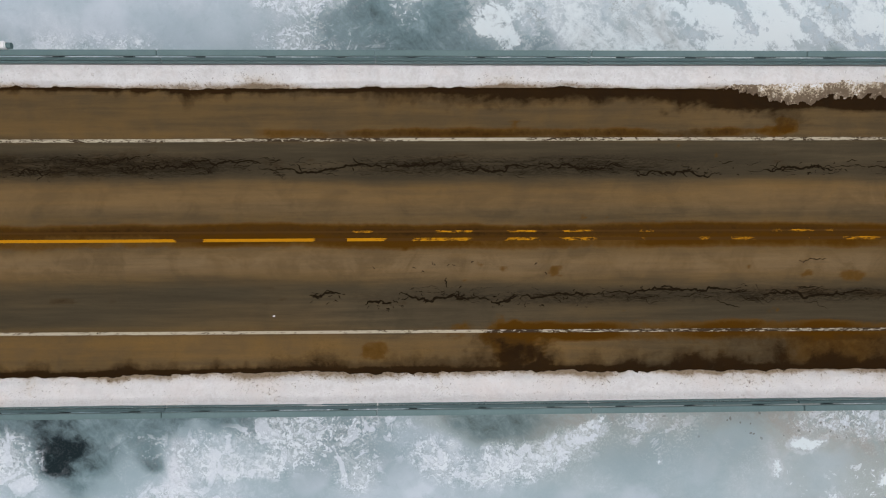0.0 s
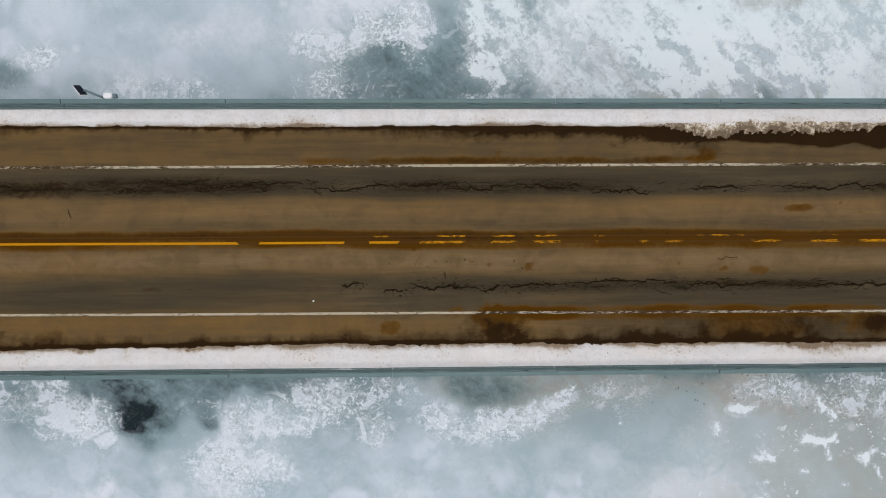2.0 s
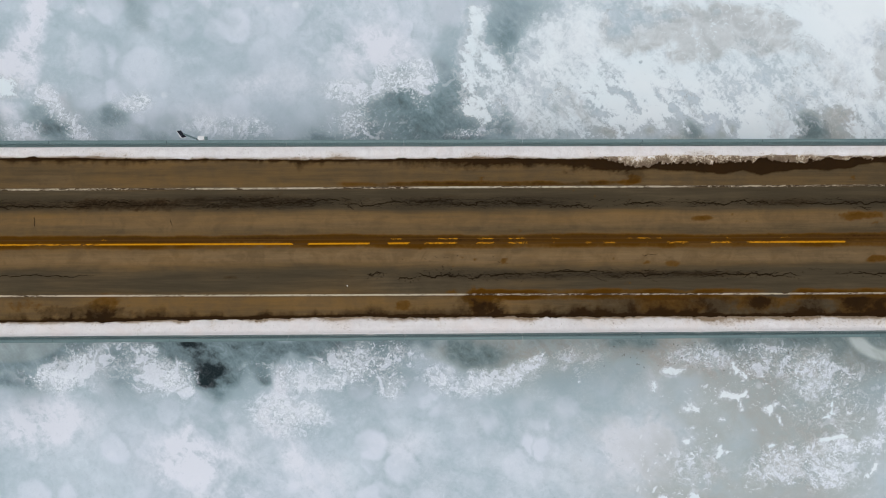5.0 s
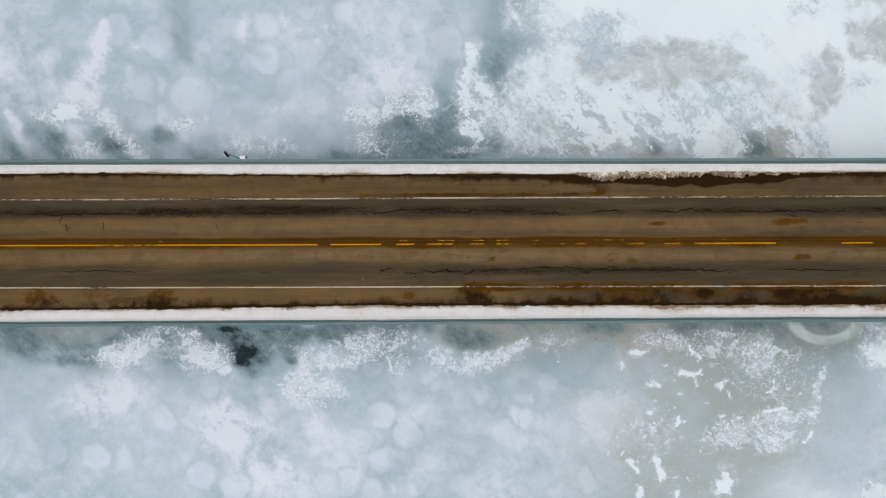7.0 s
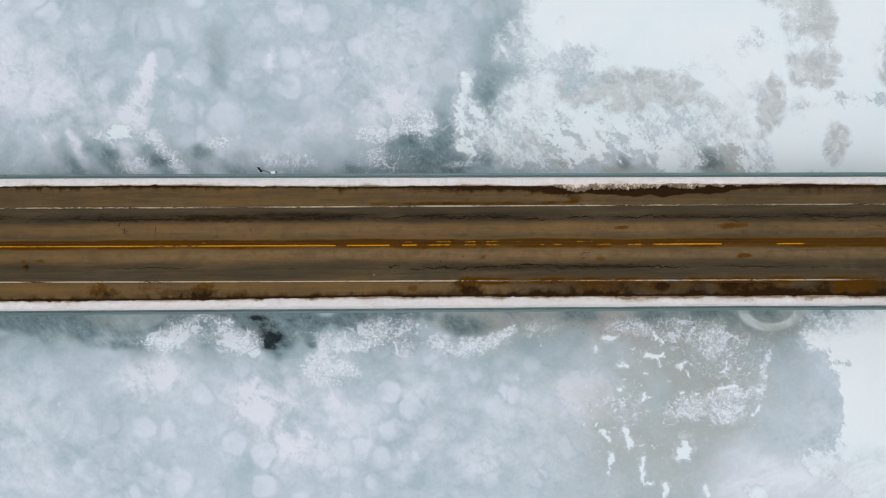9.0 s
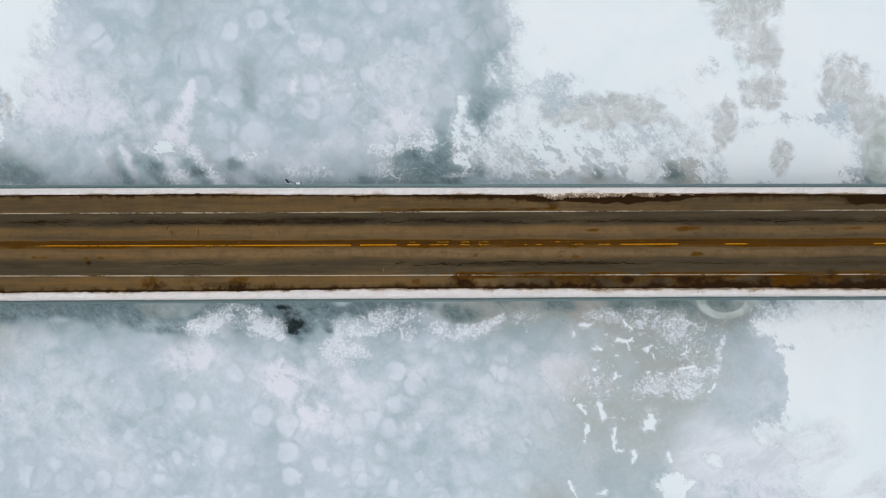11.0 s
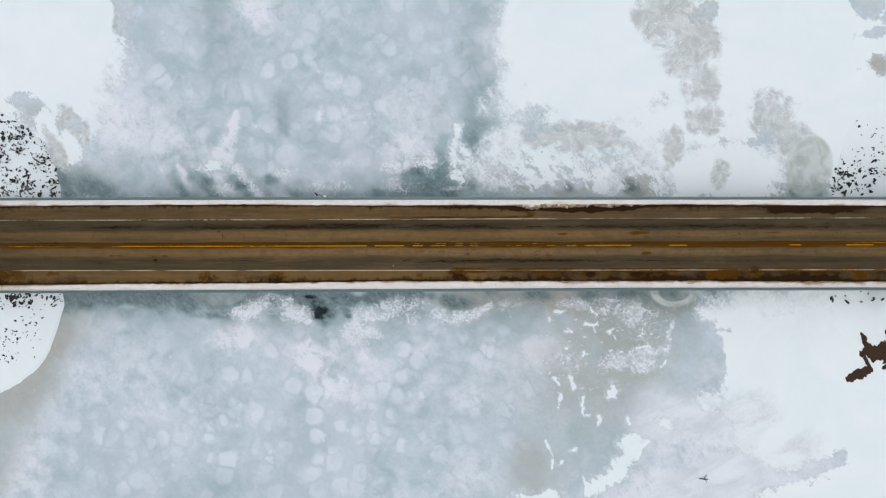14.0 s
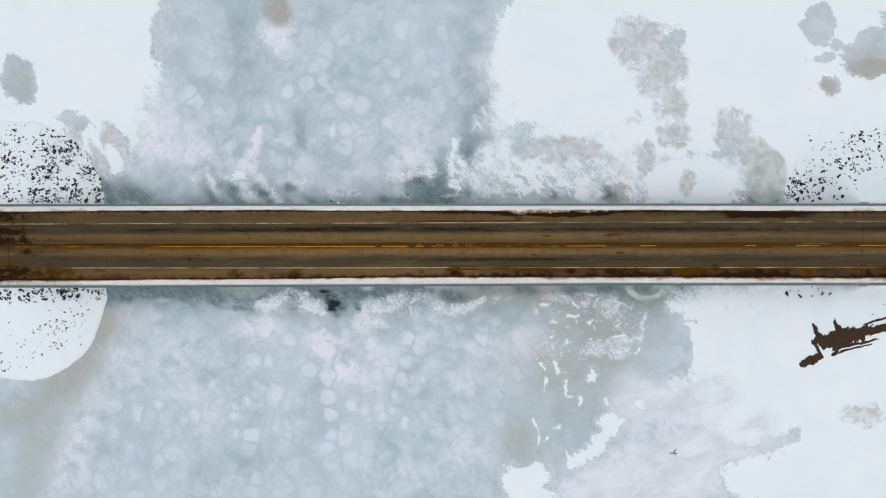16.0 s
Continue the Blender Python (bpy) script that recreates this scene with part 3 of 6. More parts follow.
dark(11.0, 8.5, 5.9, 2.0, 0, 0.4)
dark(55.5, -41.4, 2.9, 2.0, 0, 0.1)
brown(3.2, -8.1, 5.9, 2.2, 0, 0.9)
brown(18.9, -7.9, 9.8, 2.5, 0, 0.8)
brown(28.7, -12.6, 12.7, 7.8, 0, 0.5)
brown(22.9, -25.5, 12.3, 12.7, 0, 0.55)
brown(15.0, -36.4, 5.9, 5.9, 0, 0.4)
brown(35.5, -8.7, 4.9, 2.5, 0, 0.9)
brown(31.5, 8.5, 2.7, 2.2, -20, 1)
brown(49.0, 7.9, 4.9, 1.5, 0, 0.9)
brown(19.3, 8.5, 2.7, 1.5, -20, 0.9)
brown(58.2, 9.4, 2.9, 2.9, 0, 0.5)
brown(75.3, 29.3, 4.9, 2.0, 0, 1.3)
brown(67.6, 27.0, 2.5, 2.4, 0, 1.2)
brown(-26.8, 40.6, 2.2, 2.4, 0, 1.2)
brown(-75.4, -30.4, 5.9, 3.9, 0, 0.8)
brown(-67.3, -25.4, 10.8, 3.9, 25, 0.5)
brown(-59.4, 19.0, 3.9, 2.9, -30, 0.6)
brown(37.2, 33.1, 6.9, 5.9, 0, 0.4)
brown(41.1, 22.5, 3.9, 8.8, 0, 0.35)
brown(-55.1, -12.5, 3.9, 5.9, -30, 0.4)
brown(-52.7, 10.2, 3.9, 2.5, 0, 0.5)
pale(-17.6, -17.5, 5.1, 4.1, 0, 0.8)
pale(-14.6, -22.7, 4.9, 2.0, 0, 0.8)
pale(-29.9, -14.5, 4.1, 2.5, 0, 0.8)
pale(5.1, -24.5, 4.1, 2.0, 0, 0.6)
pale(5.1, -36.4, 6.4, 4.4, 20, 0.8)
pale(-7.8, -41.5, 7.8, 3.9, 0, 0.6)
pale(16.9, -19.5, 4.9, 4.1, 30, 0.4)
pale(-47.3, -20.4, 8.8, 6.9, 0, 0.5)
pale(-41.5, -28.4, 6.9, 4.9, 0, 0.4)
pale(-26.9, 34.4, 3.9, 3.9, 0, 0.7)
pale(-42.7, 18.0, 8.8, 8.8, 0, 0.5)
pale(-15.3, 24.6, 2.0, 1.4, 0, 0.8)
pale(-50.6, 15.1, 3.9, 6.9, 0, 0.5)
pale(-63.5, -36.4, 5.9, 7.8, 0, 0.5)
pale(10.1, 29.4, 3.3, 5.9, 0, 0.5)
pale(10.1, 32.3, 3.9, 6.9, 0, 0.5)
pale(42.6, -34.4, 10.8, 6.9, 0, 0.8)
pale(52.5, -36.4, 12.7, 5.9, 20, 0.9)
pale(32.8, -42.4, 9.8, 4.9, 0, 0.6)
pale(-5.5, 19.8, 8.8, 5.9, 0, 0.3)
pale(-14.3, 19.8, 5.9, 3.9, 0, 0.3)
pancake(3.2, -23.5, 19.6, 10.8, 0, 1)
pancake(-26.6, -30.4, 14.7, 10.8, 0, 0.8)
pancake(-20.5, -20.5, 9.8, 5.9, 0, 0.5)
pancake(-51.5, -31.4, 16.7, 8.8, 0, 0.6)
pancake(-18.2, 22.7, 24.5, 14.7, 0, 0.5)
pancake(-41.6, 27.7, 5.9, 11.8, 0, 0.3)
dark(5.8, 14.9, 1.0, 2.5, 10, 0.35)
dark(3.3, 9.2, 2.5, 1.2, -30, 0.55)
dark(20.7, 8.8, 1.2, 0.8, -45, 0.5)
dark(29.3, 9.2, 1.5, 1.0, -45, 0.3)
brown(14.0, 8.6, 1.6, 0.7, 0, 0.8)
brown(20.8, 8.7, 1.2, 0.7, -40, 0.8)
brown(23.2, 8.6, 0.6, 0.7, 0, 0.8)
brown(29.7, 9.0, 1.6, 1.0, -40, 1.1)
brown(32.4, 9.6, 1.2, 1.1, 0, 1.2)
dark(-19.8, -9.8, 1.6, 1.2, 0, 0.3)
dark(-12.9, -11.3, 0.7, 0.4, 0, 0.3)
dark(4.5, -9.1, 4.5, 1.0, 0, 0.35)
brown(4.9, -9.3, 4.5, 1.0, 0, 0.4)
pale(16.1, -16.5, 2.9, 2.5, 0, 1)
pale(17.4, -17.8, 3.3, 1.6, 0, 0.8)
pale(-29.6, -14.9, 2.9, 2.5, 0, 0.9)
pale(-19.5, -17.4, 3.3, 2.1, 0, 0.9)
pale(-4.8, 14.9, 4.5, 2.3, 0, 0.35)
pale(-3.2, 14.3, 1.8, 1.5, 0, 0.5)
pale(-5.7, 10.4, 2.5, 1.2, 0, 0.4)
pale(-2.6, -16.8, 2.5, 1.6, 0, 0.5)
dark(-17.5, -9.7, 2.1, 1.7, 0, 0.6)
dark(-18.9, -9.5, 3.6, 1.5, 0, 0.3)
dark(-18.6, -8.7, 1.1, 0.4, 0, 0.4)
dark(-14.4, -8.8, 3.7, 0.9, 0, 0.2)
dark(-11.6, -10.5, 0.7, 0.6, 0, 0.45)
dark(-13.4, -10.2, 1.1, 0.8, 0, 0.2)
brown(37.6, -8.6, 2.8, 1.0, 0, 1)
dark(-4.0, -8.1, 7.4, 0.7, 0, 0.5)
dark(14.4, -8.2, 4.9, 0.7, 0, 0.3)
dark(-43.3, -7.9, 3.7, 1.0, 0, 0.4)
dark(-3.9, 8.8, 3.7, 1.8, 0, 0.3)
dark(1.0, 18.2, 1.5, 6.7, 10, 0.3)
dark(5.9, 19.4, 2.8, 4.3, 0, 0.12)
pale(-3.9, 20.0, 7.4, 4.9, 0, 0.4)
dark(-8.1, 10.8, 3.3, 2.5, 0, 0.15)
dark(-19.4, -9.3, 2.5, 1.1, 0, 0.3)
dark(-21.0, -9.1, 2.5, 1.0, 0, 0.3)
pale(-29.8, 19.2, 0.9, 0.9, 0, 0.9)
pale(-17.3, 19.7, 0.6, 1.4, 0, 1.2)
pale(-13.4, 20.2, 0.6, 0.7, 0, 1)
pale(-27.2, 17.9, 0.7, 0.6, 0, 1)
dark(-3.1, 10.4, 2.1, 2.3, 0, 0.8)
crust(-1.0, 13.3, 1.8, 0.7, -25, 0.7)
crust(-3.3, 12.4, 1.1, 0.7, -20, 0.6)
crust(-6.2, 11.6, 2.1, 0.7, -10, 0.5)
slick(-33.4, -6.7, 5.1, 2.9, 0, 0.7)
dark(-38.5, -9.0, 1.2, 2.0, 30, 1.3)
dark(-28.1, -8.5, 0.9, 1.9, -30, 1.3)
dark(-34.6, -11.2, 3.2, 0.6, 0, 0.6)
dark(-19.3, -8.7, 3.2, 2.1, 0, 0.6)
dark(-18.2, -8.3, 2.1, 0.8, 0, 0.8)
dark(-13.5, -8.6, 2.1, 1.3, 0, 0.7)
dark(-13.5, -10.8, 0.7, 0.7, 0, 0.6)
dark(-8.2, -8.3, 2.6, 1.1, 0, 0.5)
pale(-26.5, -9.0, 1.4, 2.1, 0, 1.6)
crust(-29.6, -10.7, 1.6, 0.7, 0, 1)
crust(-20.4, -11.2, 1.9, 1.6, 0, 0.6)
pale(-11.9, -11.5, 0.7, 2.4, 10, 1.1)
pale(-10.9, -14.4, 1.6, 1.6, 0, 0.5)
pale(-10.9, -17.1, 1.3, 1.3, 0, 1.2)
pale(-32.0, -15.1, 3.5, 1.8, 0, 1.7)
pale(-19.4, -18.1, 2.4, 2.1, 0, 1.7)
pale(-19.5, -14.7, 0.5, 0.7, 0, 1.5)
pale(-15.2, -21.7, 2.6, 2.1, 0, 1.3)
pale(-8.8, -19.3, 2.6, 2.1, 0, 0.6)
pale(16.4, -16.5, 3.2, 1.8, 40, 0.8)
pale(18.3, -10.6, 1.1, 2.1, -20, 1.2)
pale(25.2, -9.8, 1.6, 1.6, 0, 0.8)
brown(28.4, -9.3, 6.8, 1.8, 0, 0.9)
brown(25.3, -21.6, 8.4, 4.2, 0, 0.25)
brown(32.7, -16.8, 4.7, 3.2, 0, 0.3)
brown(37.4, -8.6, 3.2, 0.9, 0, 0.9)
brown(58.0, 10.8, 2.2, 3.4, 0, 0.9)
brown(50.5, 7.5, 3.4, 0.8, 0, 1.2)
dark(53.8, 8.3, 2.5, 2.0, 0, 0.4)
brown(9.8, -9.8, 6.3, 1.3, 0, 0.3)
brown(36.5, 33.2, 5.0, 3.4, 0, 0.35)
dark(41.1, 29.1, 3.4, 3.4, 0, 0.2)
brown(-56.6, 11.1, 1.8, 5.0, 20, 0.6)
pale(-54.8, -14.2, 2.5, 7.6, -25, 0.5)
brown(-57.3, -14.2, 3.4, 7.6, -25, 0.6)
hole(-52.1, -7.2, 2.5, 0.7, 0, 0.8)
brown(32.1, 7.7, 3.4, 1.0, 0, 1)
brown(21.2, 7.7, 3.4, 0.8, 0, 0.9)
brown(14.5, 8.0, 2.5, 0.8, 0, 0.7)
dark(30.4, 8.0, 2.0, 1.2, -40, 0.5)
dark(30.7, 8.9, 1.0, 1.6, 40, 0.5)
brown(30.9, 8.7, 1.2, 1.2, 40, 0.6)
pale(-28.3, 4.6, 0.8, 0.8, 0, 0.1)
dark(3.2, 21.2, 2.5, 12.7, -8, 0.15)
dark(2.2, 10.0, 2.0, 3.9, 20, 0.4)
pale(-6.5, 13.0, 2.9, 2.9, 0, 0.5)
pale(7.6, 11.0, 1.0, 4.9, -15, 1)
pale(17.5, -15.1, 2.4, 2.4, 0, 0.5)
brown(-61.2, -18.4, 4.9, 6.9, -20, 0.35)
pale(-56.3, -21.4, 5.9, 5.9, 0, 0.5)
dark(-53.0, -7.7, 3.9, 1.0, 0, 0.5)
# east shore, north of the bridge
snow(23.6, 32.2, 13.23, 14.70, 0)
snow(18.8, 47.5, 5.88, 8.82, 10)
snow(26.4, 53.2, 13.72, 13.72, 0)
snow(51.6, 35.9, 25.48, 18.62, 0)
snow(69.2, 21.4, 18.62, 14.70, 0)
snow(62.9, 53.0, 31.36, 14.70, 0)
snow(22.7, 21.6, 12.74, 3.92, 0)
snow(13.0, 30.3, 1.37, 5.88, 0)
snow(12.3, 22.6, 1.76, 3.92, 0)
snow(45.6, 10.9, 9.02, 4.41, -8)
snow(37.3, 10.4, 5.88, 3.72, 0)
thaw(35.2, 34.8, 4.51, 4.12, -20, 1)
thaw(39.9, 30.7, 4.31, 3.53, -30, 0.95)
thaw(38.2, 27.3, 2.74, 2.55, 20, 0.8)
thaw(41.3, 23.9, 2.16, 3.72, 10, 0.95)
thaw(41.6, 18.6, 2.94, 2.16, 0, 0.9)
thaw(42.2, 15.7, 3.14, 0.69, 0, 0.9)
thaw(41.0, 34.5, 2.16, 1.18, 30, 0.9)
thaw(51.6, 19.1, 3.92, 3.53, -40, 1)
thaw(54.8, 16.4, 2.55, 2.94, -35, 1)
thaw(43.7, 10.9, 1.37, 2.55, 0, 0.8)
thaw(36.5, 14.6, 1.47, 2.94, -10, 0.9)
thaw(16.4, 16.6, 3.72, 1.76, 0, 0.75)
thaw(23.7, 16.6, 5.39, 1.76, -5, 0.85)
thaw(15.4, 19.5, 2.16, 1.18, 0, 0.5)
thaw(56.3, 8.3, 3.92, 1.18, -8, 0.7)
slick(57.3, 11.6, 3.53, 4.80, -6, 1.5)
brown(75.3, 29.3, 4.12, 1.57, 12, 1.4)
brown(67.5, 27.0, 2.16, 1.96, 0, 1.3)
brown(35.2, 34.8, 4.31, 4.12, 0, 0.4)
brown(39.1, 29.2, 4.31, 4.90, 0, 0.3)
brown(32.0, 8.8, 2.35, 1.76, -20, 1.2)
brown(51.0, 7.7, 3.53, 0.98, 0, 1.2)
brown(56.8, 8.4, 2.55, 1.57, 0, 0.7)
dark(57.3, 7.7, 2.94, 0.98, 0, 0.45)
pale(54.7, 19.1, 1.57, 2.94, -35, 0.5)
# streaked snow by the east abutment, torn by wind and melt
snow(14.8, 12.5, 8.63, 3.29, 0)
snow(9.9, 14.9, 2.47, 2.47, 0)
snow(27.2, 13.7, 7.81, 4.93, 0)
snow(12.3, 16.5, 1.64, 1.64, 0)
snow(19.7, 12.9, 5.34, 2.88, -20)
snow(26.0, 10.6, 3.08, 3.08, -30)
snow(8.8, 10.4, 2.47, 2.47, 0)
snow(14.0, 9.4, 4.11, 1.40, 0)
snow(33.0, 11.6, 2.88, 2.47, 0)
snow(4.2, 12.5, 1.40, 2.05, 0)
streak("snow", 3.2, 10.4, 4.2, 9.4, 0.66)
streak("snow", 3.6, 17.7, 3.2, 14.5, 0.62)
streak("snow", 3.4, 14.5, 3.7, 11.2, 0.99)
streak("thaw", 4.8, 17.7, 6.4, 13.5, 0.58)
streak("thaw", 6.0, 18.1, 5.6, 14.9, 1.07)
thaw(7.7, 14.8, 1.07, 1.07, 0)
thaw(6.4, 12.9, 0.58, 0.49, 0)
thaw(7.6, 12.2, 0.58, 0.49, -20)
streak("thaw", 6.5, 12.1, 6.9, 10.2, 0.25)
streak("thaw", 5.5, 10.8, 5.9, 8.0, 0.70)
thaw(15.8, 16.6, 2.55, 1.15, 0, 1)
thaw(22.0, 15.6, 3.04, 1.40, 20, 1)
thaw(15.2, 14.4, 2.55, 1.07, 0, 0.4)
thaw(25.9, 16.3, 1.23, 1.23, 0, 0.8)
streak("thaw", 10.4, 10.8, 10.9, 11.6, 0.12)
streak("thaw", 12.0, 11.6, 12.8, 11.6, 0.16)
streak("thaw", 14.3, 12.0, 16.0, 11.2, 0.25)
streak("thaw", 15.6, 11.2, 16.6, 10.1, 0.25)
streak("thaw", 18.1, 12.5, 20.5, 11.2, 0.29)
streak("thaw", 20.5, 11.4, 21.2, 10.9, 0.33)
streak("thaw", 18.1, 11.6, 20.0, 9.5, 0.21)
streak("thaw", 18.7, 15.3, 20.4, 14.2, 0.29)
streak("thaw", 21.8, 14.2, 22.3, 14.0, 0.12)
thaw(13.4, 9.9, 0.90, 0.37, 0)
streak("thaw", 19.8, 10.0, 21.8, 8.0, 0.58)
streak("thaw", 21.7, 9.5, 22.9, 9.0, 0.33)
thaw(14.1, 8.5, 1.31, 0.45, 0)
thaw(17.4, 8.6, 0.58, 0.66, 0)
thaw(23.9, 8.7, 0.37, 0.66, 0)
streak("thaw", 24.8, 13.3, 26.7, 12.8, 0.33)
streak("thaw", 26.6, 12.8, 28.5, 11.7, 0.53)
streak("thaw", 28.3, 11.6, 30.2, 8.2, 0.66)
thaw(32.4, 9.7, 1.40, 0.74, -10)
thaw(30.5, 11.6, 0.90, 0.25, 20)
streak("thaw", 28.0, 14.9, 28.9, 14.7, 0.33)
streak("thaw", 30.6, 8.1, 29.7, 9.4, 1.07)
dark(21.0, 8.7, 0.90, 0.90, -40, 0.8)
dark(29.6, 9.0, 0.90, 1.23, 30, 0.6)
dark(5.7, 9.2, 0.74, 1.48, 0, 0.5)
dark(2.8, 9.4, 1.81, 1.48, 0, 0.5)
dark(5.4, 16.1, 1.40, 2.88, 0, 0.35)
brown(14.2, 8.5, 1.23, 0.49, 0, 1)
brown(17.5, 8.5, 0.49, 0.49, 0, 1)
brown(20.8, 8.5, 0.99, 0.58, -30, 0.8)
brown(30.0, 8.7, 0.99, 0.82, 0, 1.3)
brown(32.5, 9.7, 1.23, 0.82, 0, 1.4)
brown(23.9, 8.6, 0.33, 0.49, 0, 1)
# ice under the north railing
streak("pale", -28.7, 10.7, -27.0, 8.1, 0.66, 1.5)
streak("pale", -27.8, 15.7, -28.2, 13.7, 0.66, 0.6)
crust(-23.1, 10.6, 0.99, 0.49, 0, 0.9)
pale(-14.2, 12.1, 1.89, 0.99, 0, 1.1)
pale(-4.4, 15.5, 2.55, 1.48, 0, 1.1)
crust(3.5, 8.4, 1.64, 0.33, 0, 0.6)
crust(-4.0, 12.8, 0.58, 0.90, 0, 1.3)
crust(-2.4, 12.5, 1.81, 0.49, 12, 1.5)
crust(-0.6, 13.1, 0.82, 0.90, 0, 1.4)
crust(-6.0, 11.6, 1.73, 0.66, -10, 0.8)
crust(-0.8, 11.6, 0.58, 0.90, 0, 1)
crust(2.9, 8.6, 1.64, 0.58, 0, 0.5)
crust(-6.5, 9.0, 1.23, 0.82, 0, 0.5)
crust(-15.0, 9.0, 3.70, 0.74, 0, 0.35)
dark(-3.0, 9.7, 1.40, 1.48, 0, 0.9)
dark(0.2, 9.0, 1.07, 1.07, 0, 0.6)
dark(-29.2, 8.9, 1.89, 0.66, 0, 0.7)
dark(-24.9, 9.9, 1.89, 0.99, 0, 0.4)
dark(-21.1, 9.2, 2.05, 0.99, 0, 0.25)
# ice under the south railing
crust(-27.2, -9.5, 2.47, 0.66, 35, 1.5)
pale(-26.3, -10.3, 1.23, 1.81, 0, 1)
crust(-29.5, -10.7, 1.23, 0.58, 0, 1)
crust(-22.0, -9.8, 1.64, 1.40, -30, 0.9)
streak("crust", -21.8, -10.8, -19.4, -11.8, 0.58, 1.3)
hole(-17.6, -10.6, 1.5, 1.35, 30, 1.5)
hole(-18.3, -8.4, 0.99, 0.45, 0, 0.7)
hole(-19.4, -10.8, 0.66, 0.41, 0, 0.3)
dark(-19.6, -9.4, 2.30, 1.15, 0, 1)
dark(-17.1, -10.4, 1.81, 1.48, 0, 0.7)
dark(-14.4, -8.8, 2.71, 0.82, 0, 1)
dark(-10.7, -8.4, 2.47, 0.49, 0, 0.9)
dark(-13.2, -11.1, 0.58, 0.45, 0, 0.9)
dark(-6.6, -8.8, 2.05, 0.58, 0, 0.7)
streak("pale", -12.0, -10.1, -12.1, -11.8, 0.49, 1.6)
streak("pale", -12.2, -11.8, -13.3, -13.8, 0.58, 1.5)
streak("pale", -13.3, -13.7, -12.6, -15.4, 0.58, 1.3)
streak("crust", -12.0, -12.7, -10.6, -13.8, 0.66, 0.9)
streak("crust", -10.6, -11.3, -7.7, -11.8, 0.49, 0.9)
streak("crust", -10.0, -13.1, -9.0, -14.2, 0.58, 0.9)
streak("crust", -11.6, -10.9, -7.3, -11.3, 0.99, 1.3)
crust(-12.8, -13.3, 1.89, 1.48, 0, 1.2)
crust(-9.6, -14.0, 1.48, 1.48, 0, 0.9)
pale(-11.6, -12.9, 2.88, 2.47, 0, 0.9)
crust(-9.9, -9.6, 1.64, 0.82, 0, 0.7)
crust(-6.2, -9.7, 1.40, 1.64, 0, 1.3)
crust(-2.9, -8.8, 1.64, 1.07, 0, 0.7)
crust(-3.4, -11.8, 1.07, 0.82, 0, 1)
crust(0.3, -11.0, 1.23, 0.66, 0, 1.2)
crust(3.9, -11.2, 2.71, 0.90, 12, 1.7)
streak("crust", 5.9, -11.0, 9.0, -9.3, 0.49, 1.1)
streak("crust", 3.2, -11.6, 5.0, -11.2, 0.37, 0.7)
streak("snow", 5.9, -11.6, 6.6, -10.8, 0.12)
streak("snow", 2.4, -12.0, 3.7, -11.9, 0.16)
brown(2.8, -8.9, 3.29, 1.07, 0, 0.9)
dark(2.8, -8.9, 2.88, 0.99, 0, 0.35)
pale(11.5, -9.4, 1.07, 1.23, 0, 0.9)
pit(15.3, -9.6, 3.29, 1.31, 0, 1.2)
pit(22.0, -9.4, 4.93, 1.40, 0, 0.9)
pit(27.8, -9.1, 3.70, 1.07, 0, 0.7)
brown(14.9, -9.0, 2.47, 0.99, 0, 0.6)
brown(24.5, -9.0, 6.16, 1.23, 0, 0.7)
pale(19.9, -10.3, 2.22, 1.15, 0, 1)
streak("snow", 18.8, -10.7, 20.2, -10.4, 0.33)
streak("snow", 17.6, -12.2, 17.9, -11.4, 0.29)
streak("snow", 11.5, -11.0, 11.9, -11.9, 0.08)
crust(21.1, -9.6, 2.47, 0.82, 0, 0.6)
crust(26.1, -9.5, 3.45, 1.23, 0, 0.9)
streak("snow", 24.2, -10.2, 25.1, -11.2, 0.25)
crust(30.8, -11.2, 1.64, 1.23, 0, 1.2)
streak("snow", 23.2, -12.4, 24.9, -12.5, 0.37)
streak("snow", 24.3, -12.6, 24.7, -13.6, 0.21)
streak("snow", 20.6, -13.4, 21.4, -13.7, 0.37)
streak("snow", 27.3, -13.4, 27.1, -14.1, 0.21)
streak("snow", 27.7, -14.2, 28.1, -14.9, 0.16)
streak("snow", 25.4, -15.5, 25.9, -15.6, 0.16)
streak("snow", 27.1, -16.6, 27.6, -16.4, 0.21)
streak("snow", 20.4, -16.1, 21.2, -15.8, 0.25)
streak("snow", 22.7, -17.7, 23.3, -17.0, 0.33)
streak("snow", 23.7, -17.0, 24.2, -16.9, 0.16)
streak("snow", 20.4, -15.3, 21.1, -15.0, 0.21)
streak("snow", 23.2, -14.4, 23.7, -14.7, 0.21)
streak("snow", 31.4, -14.5, 32.3, -14.3, 0.25)
streak("snow", 32.3, -13.1, 32.2, -14.1, 0.16)
streak("snow", 31.3, -16.4, 33.4, -16.1, 0.41)
streak("snow", 32.8, -13.5, 32.9, -13.1, 0.12)
pale(16.6, -16.3, 3.70, 2.30, 10, 1.3)
crust(21.2, -17.8, 2.05, 1.40, 0, 0.7)
crust(28.3, -18.3, 2.47, 1.23, 0, 0.8)
crust(32.5, -18.3, 1.64, 1.64, 0, 0.9)
